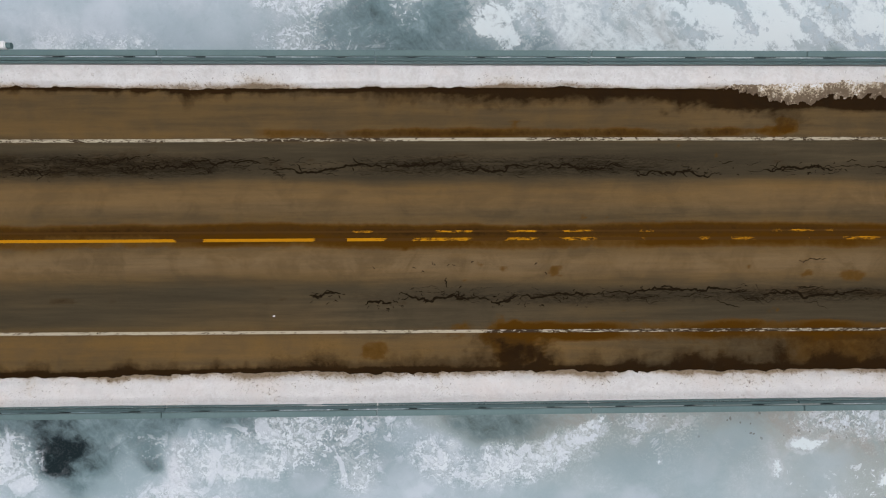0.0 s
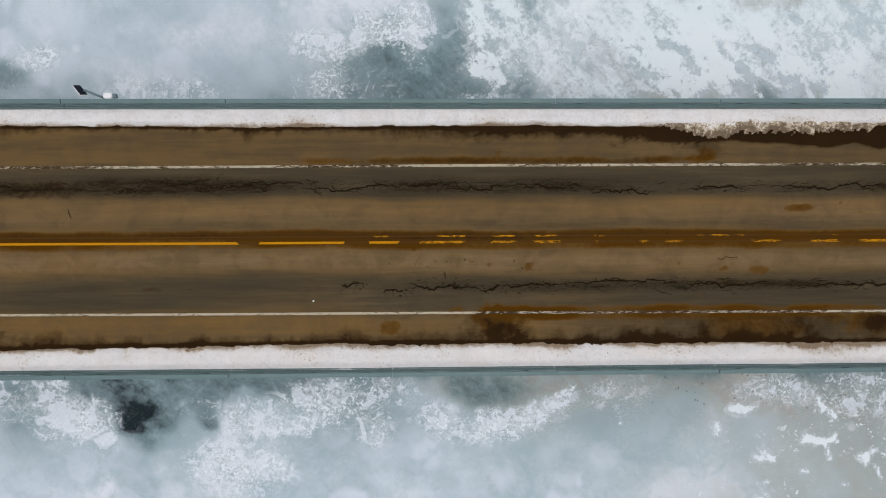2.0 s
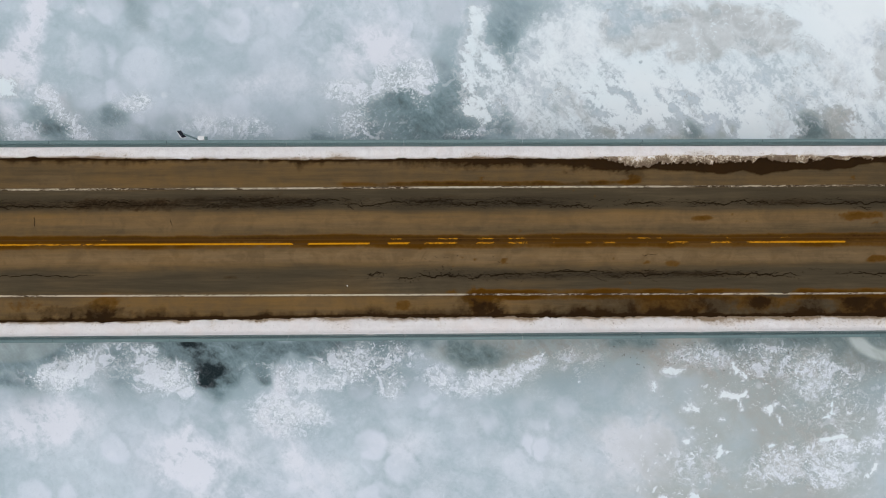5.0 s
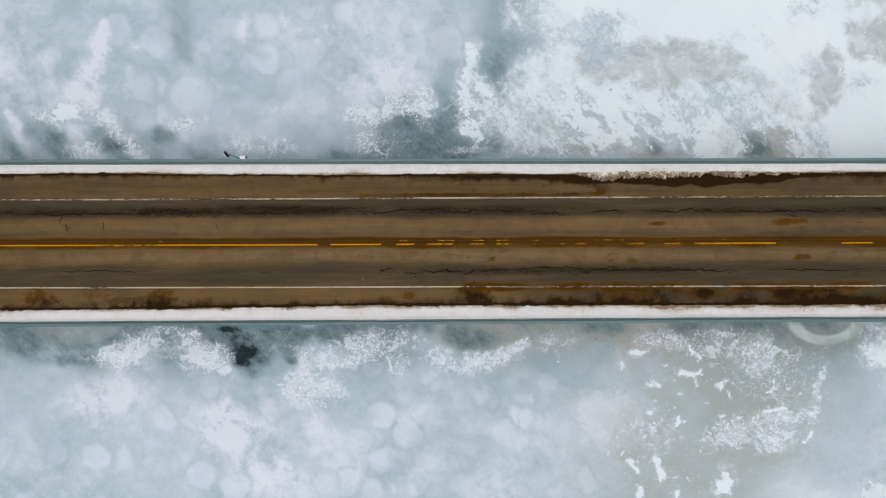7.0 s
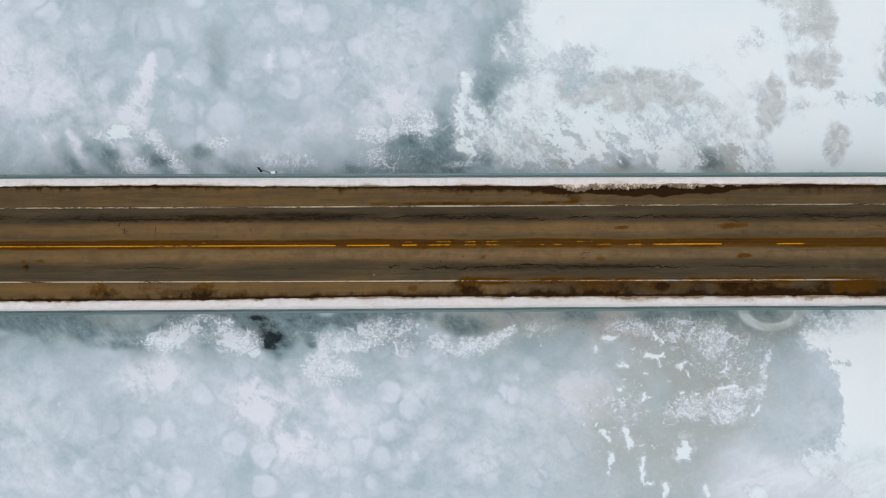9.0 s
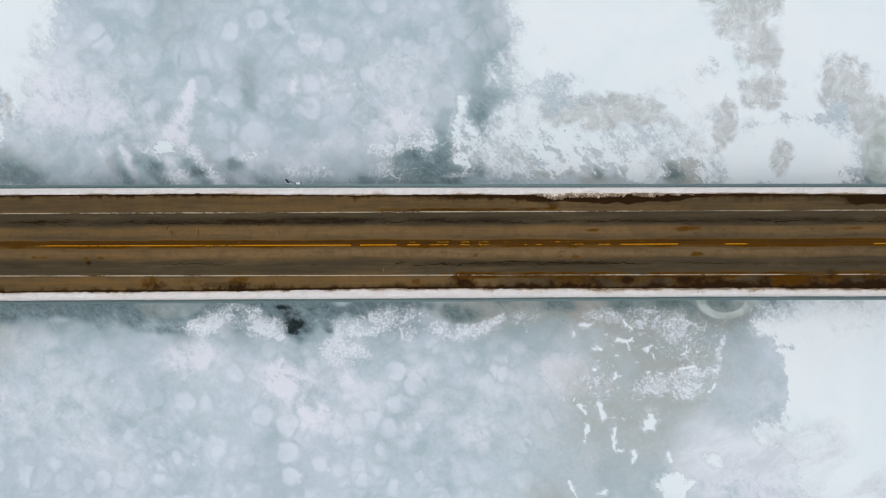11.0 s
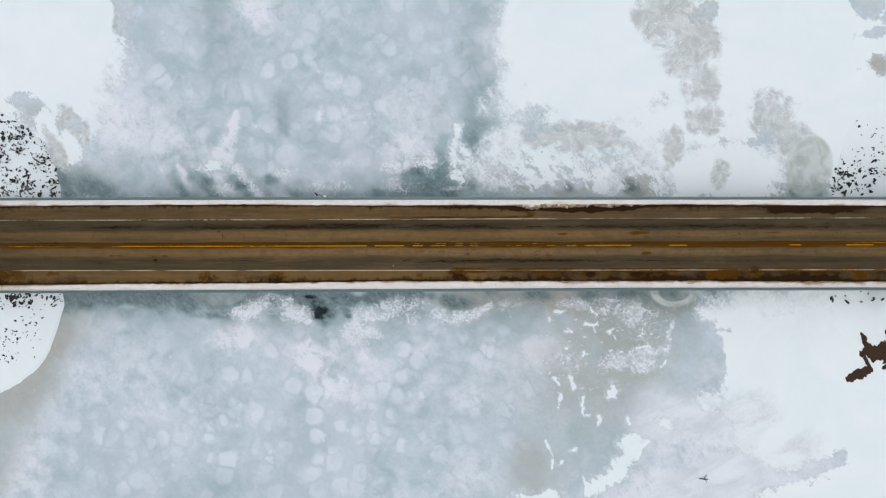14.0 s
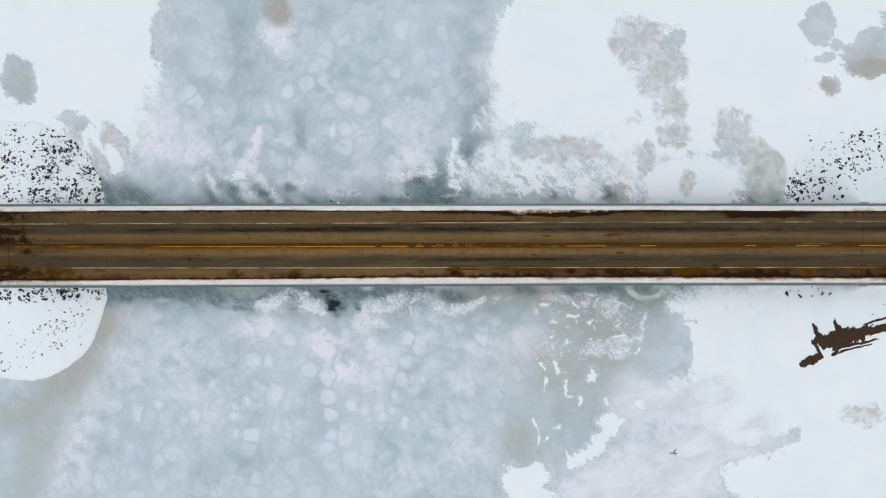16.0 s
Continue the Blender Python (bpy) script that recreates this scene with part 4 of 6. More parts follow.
# clear brown ice and broken snow to the south-east
snow(62.0, -17.6, 19.60, 8.82, 0)
snow(51.3, -16.6, 7.84, 5.88, 10)
snow(47.3, -11.2, 6.86, 2.55, 0)
snow(64.2, -28.5, 17.64, 8.82, 0)
snow(55.3, -25.5, 10.78, 3.92, 5)
snow(72.2, -41.4, 22.54, 5.88, 0)
snow(51.3, -20.5, 6.86, 8.82, 0)
snow(81.7, -26.5, 13.72, 39.20, 0)
streak("snow", 42.5, -24.1, 46.0, -25.5, 1.27)
snow(16.2, -41.4, 4.31, 2.94, 0)
snow(17.0, -46.5, 5.88, 3.92, 0)
streak("snow", 24.4, -37.9, 29.8, -35.4, 1.27)
streak("snow", 28.8, -35.9, 31.8, -30.9, 1.57)
snow(30.0, -30.8, 1.37, 1.08, 30)
streak("snow", 31.3, -33.4, 33.1, -30.6, 0.59)
snow(35.9, -28.0, 1.57, 0.78, -30)
streak("snow", 23.9, -39.4, 22.9, -36.4, 0.49)
streak("pale", 30.9, -44.4, 52.4, -32.4, 5.88, 1.3)
streak("pale", 33.7, -29.4, 52.4, -28.5, 3.33, 1.1)
streak("pale", 42.7, -44.4, 55.5, -40.4, 3.92, 1.2)
streak("pale", 22.9, -44.4, 33.8, -36.4, 2.94, 1.1)
streak("veil", 34.7, -26.5, 50.4, -26.5, 4.51, 1)
streak("veil", 38.7, -39.4, 56.4, -32.4, 5.10, 1)
streak("veil", 28.9, -44.4, 46.6, -41.4, 4.51, 0.8)
streak("thaw", 53.0, -37.8, 56.9, -35.6, 0.88)
streak("thaw", 56.9, -35.9, 63.1, -33.0, 1.18)
streak("thaw", 59.5, -34.8, 63.5, -33.8, 1.08)
streak("thaw", 45.7, -44.0, 48.8, -41.8, 0.88)
thaw(74.3, -29.6, 3.43, 2.25, 0, 0.75)
streak("snow", 18.7, -20.9, 19.1, -22.1, 0.39)
streak("snow", 19.5, -23.3, 19.1, -25.5, 0.39)
streak("snow", 21.1, -20.5, 21.7, -22.9, 0.39)
streak("snow", 22.9, -23.5, 23.2, -26.7, 0.39)
streak("snow", 23.3, -26.9, 24.3, -26.7, 0.29)
streak("snow", 27.8, -22.3, 27.2, -23.7, 0.69)
streak("snow", 25.6, -26.9, 25.6, -28.2, 0.39)
streak("snow", 17.5, -30.6, 18.6, -33.0, 0.29)
streak("snow", 18.4, -33.6, 18.4, -35.0, 0.39)
streak("snow", 19.5, -34.4, 19.8, -33.8, 0.49)
streak("snow", 21.3, -32.1, 21.9, -32.1, 0.49)
streak("snow", 22.8, -17.7, 23.2, -16.5, 0.29)
streak("crust", 27.4, -18.7, 32.7, -19.7, 0.69, 0.8)
streak("crust", 31.7, -17.1, 35.4, -16.6, 0.59, 0.9)
streak("crust", 36.5, -12.2, 36.0, -17.1, 0.49, 0.9)
streak("snow", 35.0, -19.3, 35.8, -18.0, 0.29)
streak("snow", 29.8, -27.0, 30.2, -27.9, 0.39)
streak("snow", 26.8, -13.6, 27.5, -13.2, 0.39)
crust(29.2, -18.7, 5.49, 1.57, 0, 0.5)
crust(32.6, -12.6, 3.92, 3.33, 0, 0.6)
web(26.8, -15.6, 10.78, 6.86, 0, 1.2)
web(19.9, -21.5, 5.88, 7.84, 0, 0.7)
brown(28.7, -18.5, 12.74, 10.78, 0, 0.5)
brown(14.0, -35.4, 3.92, 4.90, 30, 0.6)
arc(37.0, -7.3, 3.72, 2.55, 0, 1.3)
brown(37.5, -8.7, 3.33, 1.37, 0, 1.1)
# west side
snow(-49.2, 30.6, 2.16, 5.88, 0)
snow(-51.5, 22.4, 2.55, 1.57, 0)
thaw(-47.5, 36.4, 1.18, 4.31, -8, 0.9)
streak("pale", -29.8, 19.4, -33.2, 14.0, 0.88, 1.5)
brown(-27.0, 39.9, 2.16, 2.35, 0, 1.2)
pale(-26.4, 35.8, 4.41, 2.94, 0, 1)
dark(-33.7, 38.2, 3.92, 3.92, 0, 0.3)
# wind-drawn frost and dark gaps under the north railing, west part
snow(-33.8, 11.9, 1.31, 0.93, 15)
streak("pale", -33.3, 12.2, -29.7, 19.2, 0.55, 1.2)
streak("pale", -31.7, 12.4, -29.5, 19.9, 0.77, 1.5)
streak("crust", -31.4, 13.0, -29.3, 20.0, 0.88, 0.35)
streak("crust", -30.4, 11.6, -26.8, 7.7, 0.88, 1.3)
streak("pale", -30.4, 11.6, -26.8, 7.7, 0.77, 1.4)
streak("pale", -32.8, 10.0, -31.1, 7.7, 1.09, 1.5)
crust(-32.2, 8.7, 1.42, 0.88, 0, 0.9)
streak("pale", -38.9, 11.7, -37.0, 7.7, 0.60, 1.5)
streak("pale", -41.5, 11.1, -39.4, 7.9, 0.99, 1.2)
crust(-23.6, 10.8, 1.64, 0.88, 0, 0.7)
crust(-36.0, 11.8, 0.88, 0.55, 0, 0.9)
streak("dark", -36.2, 11.1, -33.4, 7.7, 1.31, 0.5)
streak("dark", -30.9, 10.3, -28.5, 7.5, 1.09, 0.65)
streak("dark", -28.7, 10.4, -25.3, 7.7, 1.42, 0.45)
streak("dark", -40.3, 10.3, -38.0, 7.6, 1.09, 0.5)
streak("dark", -25.3, 9.7, -20.9, 7.5, 0.88, 0.5)
dark(-34.5, 10.0, 1.31, 0.99, -30, 0.5)
streak("dark", -38.2, 13.0, -37.2, 10.3, 0.77, 0.3)
streak("dark", -23.4, 22.1, -22.7, 17.3, 1.97, 0.6)
dark(-8.4, 7.8, 2.19, 0.55, 0, 0.4)
pale(-17.7, 9.7, 3.28, 1.09, 0, 0.6)
crust(-16.0, 8.6, 2.74, 0.77, 0, 0.6)
pale(-11.1, 12.4, 2.52, 1.64, 0, 0.6)
hole(-17.2, -8.8, 0.58, 0.41, 0, 0.9)
hole(-18.9, -8.1, 0.99, 0.29, 0, 0.8)
hole(-20.5, -9.3, 0.41, 0.37, 0, 0.5)
hole(-15.5, -8.4, 0.66, 0.25, 0, 0.7)
hole(-13.8, -8.2, 0.66, 0.16, 0, 0.6)
hole(-16.9, -12.1, 0.58, 0.33, 0, 0.4)
dark(-19.1, -9.4, 3.29, 1.73, 0, 1.2)
dark(-17.1, -12.3, 1.23, 0.58, 0, 0.5)
# more snow, and crisp gaps in it
snow(37.3, 17.7, 7.84, 3.53, 0)
snow(45.5, 19.1, 5.88, 3.92, 0)
snow(18.8, 14.3, 5.88, 2.55, 0)
snow(30.0, 15.3, 5.88, 3.92, 0)
clearing(41.7, -17.8, 3.92, 4.70, 0)
clearing(40.7, -13.4, 2.94, 1.76, 10)
clearing(-72.0, 28.6, 3.33, 4.31, 0)
clearing(66.0, 37.4, 2.94, 3.33, -25)
clearing(69.3, 34.3, 1.47, 0.88, 0)
clearing(65.4, 31.6, 2.16, 0.49, 12)
clearing(75.2, 32.7, 5.10, 4.12, 25)
clearing(67.9, 27.2, 2.35, 1.76, 10)
clearing(-60.4, 20.5, 2.94, 1.96, -35)
clearing(-57.7, 18.0, 1.57, 1.57, -35)
clearing(-54.3, 18.0, 0.78, 1.57, 35)
brown(66.0, 37.4, 2.94, 3.33, 0, 0.5)
brown(74.8, 32.4, 4.90, 3.92, 0, 0.5)
brown(-72.0, 28.6, 3.33, 4.31, 0, 0.7)
brown(-59.6, 19.6, 3.33, 2.55, -35, 0.8)
streak("snow", -58.0, 16.8, -56.0, 13.1, 0.98)
thaw(38.1, 32.1, 5.88, 5.88, -30, 0.5)
thaw(40.6, 25.4, 2.94, 5.88, 0, 0.5)
snow(-54.7, 27.8, 6.22, 5.55, 0)
snow(-51.2, 34.3, 3.70, 5.04, 0)
snow(-54.8, 22.0, 3.36, 2.19, 0)
snow(-59.1, 18.2, 1.85, 2.52, 0)
streak("snow", -56.1, 16.8, -54.7, 13.2, 1.01)
streak("brown", -59.1, 18.2, -56.3, 12.0, 1.18, 0.6)
streak("dark", -57.2, 12.0, -56.0, 7.4, 1.01, 0.4)
pale(-49.0, 20.3, 5.04, 5.04, 0, 0.8)
crust(-20.2, -9.6, 2.05, 1.07, 0, 0.3)
crust(-21.0, -10.8, 2.05, 1.07, 0, 0.5)
crust(-14.0, -10.0, 1.64, 0.99, 0, 0.5)
hole(-17.6, -11.2, 1.23, 0.49, 0, 0.6)
hole(-18.5, -9.2, 0.41, 0.58, 0, 0.6)
dark(-24.2, -8.7, 2.47, 0.58, 0, 0.4)
dark(-8.3, -9.2, 2.88, 0.66, 0, 0.5)
dark(-4.2, -9.3, 2.47, 0.58, 0, 0.5)
crust(-5.0, -9.9, 2.47, 1.23, 0, 0.5)
crust(-0.9, -9.7, 2.47, 0.99, 0, 0.4)
crust(8.2, -10.0, 2.47, 0.99, 20, 0.6)
crust(12.4, -9.8, 1.64, 1.23, 0, 0.5)
pale(66.0, 37.4, 2.35, 2.55, 0, 0.9)
pale(73.8, 33.9, 3.33, 2.35, 0, 0.9)
pale(-72.4, 29.7, 2.35, 2.94, 0, 0.8)
pale(42.5, -19.0, 2.55, 2.94, 0, 0.6)
brown(-72.0, 28.6, 3.33, 4.31, 0, 0.4)
brown(74.8, 32.4, 4.90, 3.92, 0, 0.4)
# broad tints
pale(-6, -22, 40, 9, 0, 0.22)
streak("brown", -61.1, -13.5, -71.7, -41.5, 5.88, 0.9)
streak("pale", -61.3, -26.4, -65.7, -42.5, 3.92, 0.6)
streak("dark", 9.3, 39.9, 7.6, 10.0, 3.53, 0.3)
dark(-40.7, -41.0, 14.70, 3.53, 0, 0.22)
dark(-46.1, -8.5, 5.88, 0.78, 0, 0.5)
streak("dark", -54.2, 10.2, -50.8, 8.2, 2.16, 0.5)
streak("pale", -45.7, 18.0, -34.0, 14.0, 3.92, 0.5)
snow(51.2, -9.5, 8.82, 2.16, 0)
snow(61.9, -8.7, 8.82, 2.55, 0)
# edges where drifting snow thins out softly
for x, y, rx, ry, turn, amount in ((8.5, 27, 5, 20, 0, 1.0), (13, 17.5, 9, 3.5, 0, 0.8), (28, 15, 10, 4, 0, 0.6), (-50, 22, 7, 8, 0, 1.0), (52, -9, 15, 2.6, 0, 1.0),
                                   (47, -31, 11, 8, 20, 1.0), (40, 12, 6, 4, 0, 0.7), (35, 18, 6, 5, 0, 0.6), (54, 14, 5, 5, 0, 0.6)):
    soft("haze", x, y, rx, ry, turn, amount)
pancake(6.0, -20.0, 17.0, 9.0, 0, 1.0)
pale(6, -19, 15, 8, 0, 0.22)
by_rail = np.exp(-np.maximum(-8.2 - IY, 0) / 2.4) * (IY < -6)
# the bridge's shade, put into the ice colour beside the south railing
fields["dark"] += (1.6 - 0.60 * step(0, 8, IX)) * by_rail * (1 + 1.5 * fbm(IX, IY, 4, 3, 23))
fields["brown"] += 1.5 * by_rail * step(0, 8, IX) * step(40, 32, IX) * (1 + 0.8 * fbm(IX, IY, 3, 3, 26))
fields["brown"] += 0.7 * by_rail * step(46, 52, IX)
fields["veil"] += 0.6 * by_rail * step(44, 50, IX)
fields["crust"] *= 1 - 0.8 * step(-22, -20, IX) * step(-8, -10, IX) * step(-9.9, -9.0, IY) * (IY < 0)
fields["pancake"] += 0.45 * step(18, 8, IX)
by_north = np.exp(-np.maximum(IY - 7.2, 0) / 2.6) * (IY > 6)
# the bridge's shade again, painted more faintly beside the north railing
fields["dark"] += (0.62 - 0.45 * step(2, 10, IX)) * by_north * (1 + 1.2 * fbm(IX, IY, 4, 3, 24))
fields["crust"] += 0.32 * by_north * step(4, -2, IX) * (1 + 1.2 * fbm(IX, IY, 5, 3, 28))
fields["dark"] = np.minimum(fields["dark"], 1.35) + fields.pop("hole") * np.clip(1.0 + 1.6 * fbm(IX, IY, 1.4, 4, 29, 0.6), 0.2, 2.0)
near_shore = step(0, 4, IX) * step(40, 36, IX) * step(18.5, 15.5, WY) * step(6, 8, IY)
snow_cover = np.where(near_shore > 0, np.minimum(snow_cover, 3 - 2.62 * near_shore + 0.9 * fbm(IX, IY, 4, 3, 22) + 0.5 * TEAR * near_shore), snow_cover)
near_south = step(-36, -32, IX) * step(33, 29, IX) * step(-20, -16, WY) * step(-6, -8, IY)
snow_cover = np.where(near_south > 0, np.minimum(snow_cover, 3 - 2.72 * near_south + 0.6 * fbm(IX, IY, 3, 3, 25)), snow_cover)
outside = step(78, 100, np.abs(IX)) + step(46, 60, np.abs(IY))
snow_cover = np.where(outside > 0, np.maximum(snow_cover, fbm(IX, IY, 22, 4, 21) * 6 * np.minimum(outside, 1) - 1), snow_cover)
fields["thin"] += near_shore * np.clip(0.10 + 0.75 * fbm((0.66 * IX - 0.75 * IY) * 0.4, 0.75 * IX + 0.66 * IY, 2.2, 4, 27), 0, 0.5)
relief = 0.05 * step(-0.5, 1.5, snow_cover) + 0.02 * fbm(IX, IY, 1.5, 3, 5)
shore = np.sqrt(((IX - 74) / 15) ** 2 + ((IY + 18) / 8) ** 2)
rise = 0.55 * step(1.0, 0.2, shore)
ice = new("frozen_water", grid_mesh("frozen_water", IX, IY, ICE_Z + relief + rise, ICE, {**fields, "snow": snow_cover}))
tagged(ice, "blue-grey bay ice with drifted snow, frozen floes, dark thin spots and painted bridge shade", "ice", kind="structure")

# ---- embankments at both ends ----
def embankment(name, side, core, north, south, run, toe=0.0):
    """A causeway end: a flat top that falls to the ice on three sides. side: -1 or 1."""
    xs = side * np.linspace(core - run - 9, core + 60, 200)
    ys = np.linspace(-38, 38, 220)
    X, Y = np.meshgrid(xs if side > 0 else xs[::-1], ys, indexing="ij")
    dx = np.maximum(core - side * X, 0) / run
    dy = np.where(Y > 0, np.maximum(Y - 6.9, 0) / north, np.maximum(-6.9 - Y, 0) / south)
    d = np.sqrt(dx ** 2 + dy ** 2) + 0.05 * fbm(X, Y, 7, 3, 31) * step(0.1, 1.0, dx + dy)
    top = road_z(side * np.maximum(side * X, core)) - 0.32
    fall = d if not toe else 1 - np.maximum(1 - d / toe, 0) ** 2 + 0.05 * step(1.0, 1.0 + toe, d)
    Z = np.maximum(top + (ICE_Z - top) * fall, ICE_Z - 0.6) + 0.05 * fbm(X, Y, 1.1, 3, 33) * step(0.15, 0.5, d)
    ob = new(name, grid_mesh(name, X, Y, Z, BANK, {"toe": step(0.90, 1.0, d) * (side < 0), "grime": np.exp(-np.maximum(-6.9 - Y, 0) / 1.3) * (Y < 0) * (side > 0)}))

    def height(x, y):
        ax = max(core - side * x, 0) / run
        ay = max(y - 6.9, 0) / north if y > 0 else max(-6.9 - y, 0) / south
        t = road_z(side * max(side * x, core)) - 0.32
        away = math.hypot(ax, ay)
        return max(t + (ICE_Z - t) * (away if not toe else 1 - max(1 - away / toe, 0) ** 2), ICE_Z), away
    return ob, height


bank_w, height_w = embankment("embankment_1", -1, 70.5, 14.5, 16.4, 13.5)
tagged(bank_w, "snow-covered causeway slope with dark rocks poking out", "embankment", kind="structure")
bank_e, height_e = embankment("embankment_2", 1, 68.7, 9.6, 7.0, 5.0, 1.7)
tagged(bank_e, "snow-covered causeway slope with scattered dark rocks", "embankment", kind="structure")

# ---- the railings close in slightly towards the east ----
def rail_y(side, x):
    if side > 0:
        return np.clip(6.65 - 0.0034 * x, 6.40, 6.78)
    return np.clip(6.50 - 0.0048 * x, 6.36, 6.74)


def kerb_y(side, x):
    """Inner edge of the snow lying against a railing."""
    if side > 0:
        return 5.55 + 0.20 * step(-5, -30, x) - 0.12 * step(-45, -68, x) - 0.26 * step(30, 62, x)
    return 5.13 + 0.32 * step(-2, -32, x) + 0.24 * step(-35, -65, x) + 0.14 * step(35, 60, x)


# ---- bridge under the carriageway ----
bridge = tagged(new("bridge"), "low concrete highway bridge across the frozen bay", "bridge")
bridge.location = (0, 0, ICE_Z)


def along(name, y0, y1, z0, z1, mat, parent, x0=-70.4, x1=68.6, pieces=60):
    """A long prism that follows the grade of the bridge, between two heights under the carriageway."""
    bm = bmesh.new()
    rings = []
    for i in range(pieces + 1):
        x = x0 + (x1 - x0) * i / pieces
        z = road_z(x)
        lo, hi = (float(e(x)) if callable(e) else e for e in (y0, y1))
        rings.append([bm.verts.new((x, y, z + h)) for y, h in ((lo, z0), (hi, z0), (hi, z1), (lo, z1))])
    for a, b in zip(rings, rings[1:]):
        for k in range(4):
            bm.faces.new((a[k], b[k], b[(k + 1) % 4], a[(k + 1) % 4]))
    bm.faces.new(rings[0])
    bm.faces.new(rings[-1][::-1])
    bmesh.ops.recalc_face_normals(bm, faces=bm.faces)
    ob = part(name, bm, mat, parent)
    ob.matrix_parent_inverse = parent.matrix_basis.inverted()
    return ob


along("deck", lambda x: -rail_y(-1, x) - 0.05, lambda x: rail_y(1, x) + 0.05, -0.32, -0.03, CONCRETE, bridge)
for y in (-5.2, -2.6, 0.0, 2.6, 5.2):
    along("girder", y - 0.25, y + 0.25, -1.45, -0.34, CONCRETE, bridge)
for x in (-49.0, -25.0, -1.0, 23.0, 47.0):
    bm = box(bmesh.new(), (1.1, 12.4, 0.9), (x, 0, road_z(x) - 1.9), None, 0.04)
    cap = part("pier_cap", bm, CONCRETE, bridge)
    cap.matrix_parent_inverse = bridge.matrix_basis.inverted()
    for y in (-4.4, 0.0, 4.4):
        col = part("column", rod(bmesh.new(), (x, y, ICE_Z - 1), (x, y, road_z(x) - 2.34), 0.5, 20), CONCRETE, bridge)
        col.matrix_parent_inverse = bridge.matrix_basis.inverted()
for x in (-70.98, 69.18):
    ab = part("abutment", box(bmesh.new(), (1.1, 13.6, 3.6), (x, 0, road_z(x) - 2.1), None, 0.03), CONCRETE, bridge)
    ab.matrix_parent_inverse = bridge.matrix_basis.inverted()

# ---- carriageway ----
RX, RY = np.meshgrid(np.concatenate([np.arange(-132, -80, 1.0), np.arange(-80, 80.01, 0.16), np.arange(81, 133, 1.0)]),
                     np.arange(-6.205, 6.46, 0.085), indexing="ij")
wob = 0.10 * fbm(RX, RY, 6, 3, 41) + 0.06 * fbm(RX, RY, 0.9, 3, 42)
RYW = RY + wob
band = lambda lo, hi, e=0.25: step(lo - e, lo + e, RYW) * step(hi + e, hi - e, RYW)
tan_f = 0.78 - 0.80 * band(2.05, 3.55, 0.35) - 0.72 * band(-3.6, -1.75, 0.4) - 0.30 * band(0.55, 1.05, 0.25) + 0.22 * band(1.2, 1.9, 0.25)
tan_f += 0.12 * band(-1.5, -0.7, 0.3) + 0.2 * band(-4.7, -3.9, 0.2) - 0.2 * band(3.9, 5.4, 0.3) + 0.30 * fbm(RX * 0.25, RY, 1.6, 4, 43)
tan_f -= 0.25 * step(-20, -60, RX) + 0.34 * step(6, 40, RX)
dust_f = 0.55 * band(-1.45, -0.65, 0.3) + 0.25 * band(0.8, 1.8, 0.3) + 0.2 * fbm(RX * 0.3, RY, 2, 3, 63)
dust_f *= step(-45, -15, RX) * 0.6 + 0.4 - 0.4 * step(25, 50, RX)
tan_f -= 0.35 * band(3.0, 3.6, 0.2)
craze_f = band(2.30, 3.00, 0.28) * (0.30 + 0.75 * step(-3, -9, RX) * step(-18.5, -15.5, RX) + 0.5 * step(-4, -2, RX) * step(12, 9, RX) + 0.7 * fbm(RX * 0.5, RY, 3, 3, 58))
craze_f += band(2.35, 2.75, 0.25) * (0.35 + 0.9 * fbm(RX * 0.4, RY, 3, 3, 59)) * (np.abs(RX) > 15)
craze_f += band(-2.55, -2.05, 0.22) * (0.15 + 0.45 * step(0, 8, RX) * step(26, 18, RX) + 0.7 * fbm(RX * 0.5, RY, 3, 3, 62))
rust_f = band(-0.46, 0.44, 0.17) * (0.85 + 0.6 * fbm(RX * 0.5, RY, 1.2, 4, 44)) + 0.45 * band(-0.05, 0.38, 0.16)
wet_f = 0.62 * band(0.0, 0.36, 0.18) * (0.7 + 0.8 * fbm(RX * 0.4, RY, 1.5, 3, 45))
wet_f += 0.6 * band(3.74, 3.98, 0.12) * step(-7, 0, RX) * step(13.5, 11.5, RX)
rust_f += 0.9 * band(3.72, 4.05, 0.12) * step(-9, -3, RX) * step(13.5, 11.5, RX) * (0.7 + 0.9 * fbm(RX * 0.6, RY, 1.5, 3, 46))
rust_f += 0.95 * band(-3.95, -3.30, 0.18) * step(0, 6, RX) * (0.75 + 1.3 * fbm(RX * 0.6, RY, 1.3, 4, 47))
drip = np.clip(0.45 + 1.2 * fbm(RX, RX * 0, 0.55, 4, 48, 0.65) + 0.6 * fbm(RX, RX * 0, 3.0, 2, 79), 0.03, 1.5)
from_kerb = np.maximum(kerb_y(1, RX) - RY + 0.12 * fbm(RX, RY, 0.5, 3, 49), 0)
wet_f += 1.25 * np.exp(-(from_kerb / (0.07 + 0.34 * drip + 0.22 * step(-10, 6, RX))) ** 1.8) * (0.85 + 0.35 * fbm(RX, RY * 0, 5, 3, 50))
finger = np.clip(0.5 + 1.1 * fbm(RX, RX * 0, 0.8, 4, 51, 0.6) + 0.5 * fbm(RX, RX * 0, 3.5, 2, 69), 0.05, 1.6)
from_edge = np.maximum(RY + kerb_y(-1, RX) + 0.12 * fbm(RX, RY, 0.6, 3, 52), 0)
wet_f += 1.25 * np.exp(-(from_edge / (0.10 + 0.52 * finger)) ** 1.5) * (0.85 + 0.5 * fbm(RX, RY * 0, 5, 3, 53))
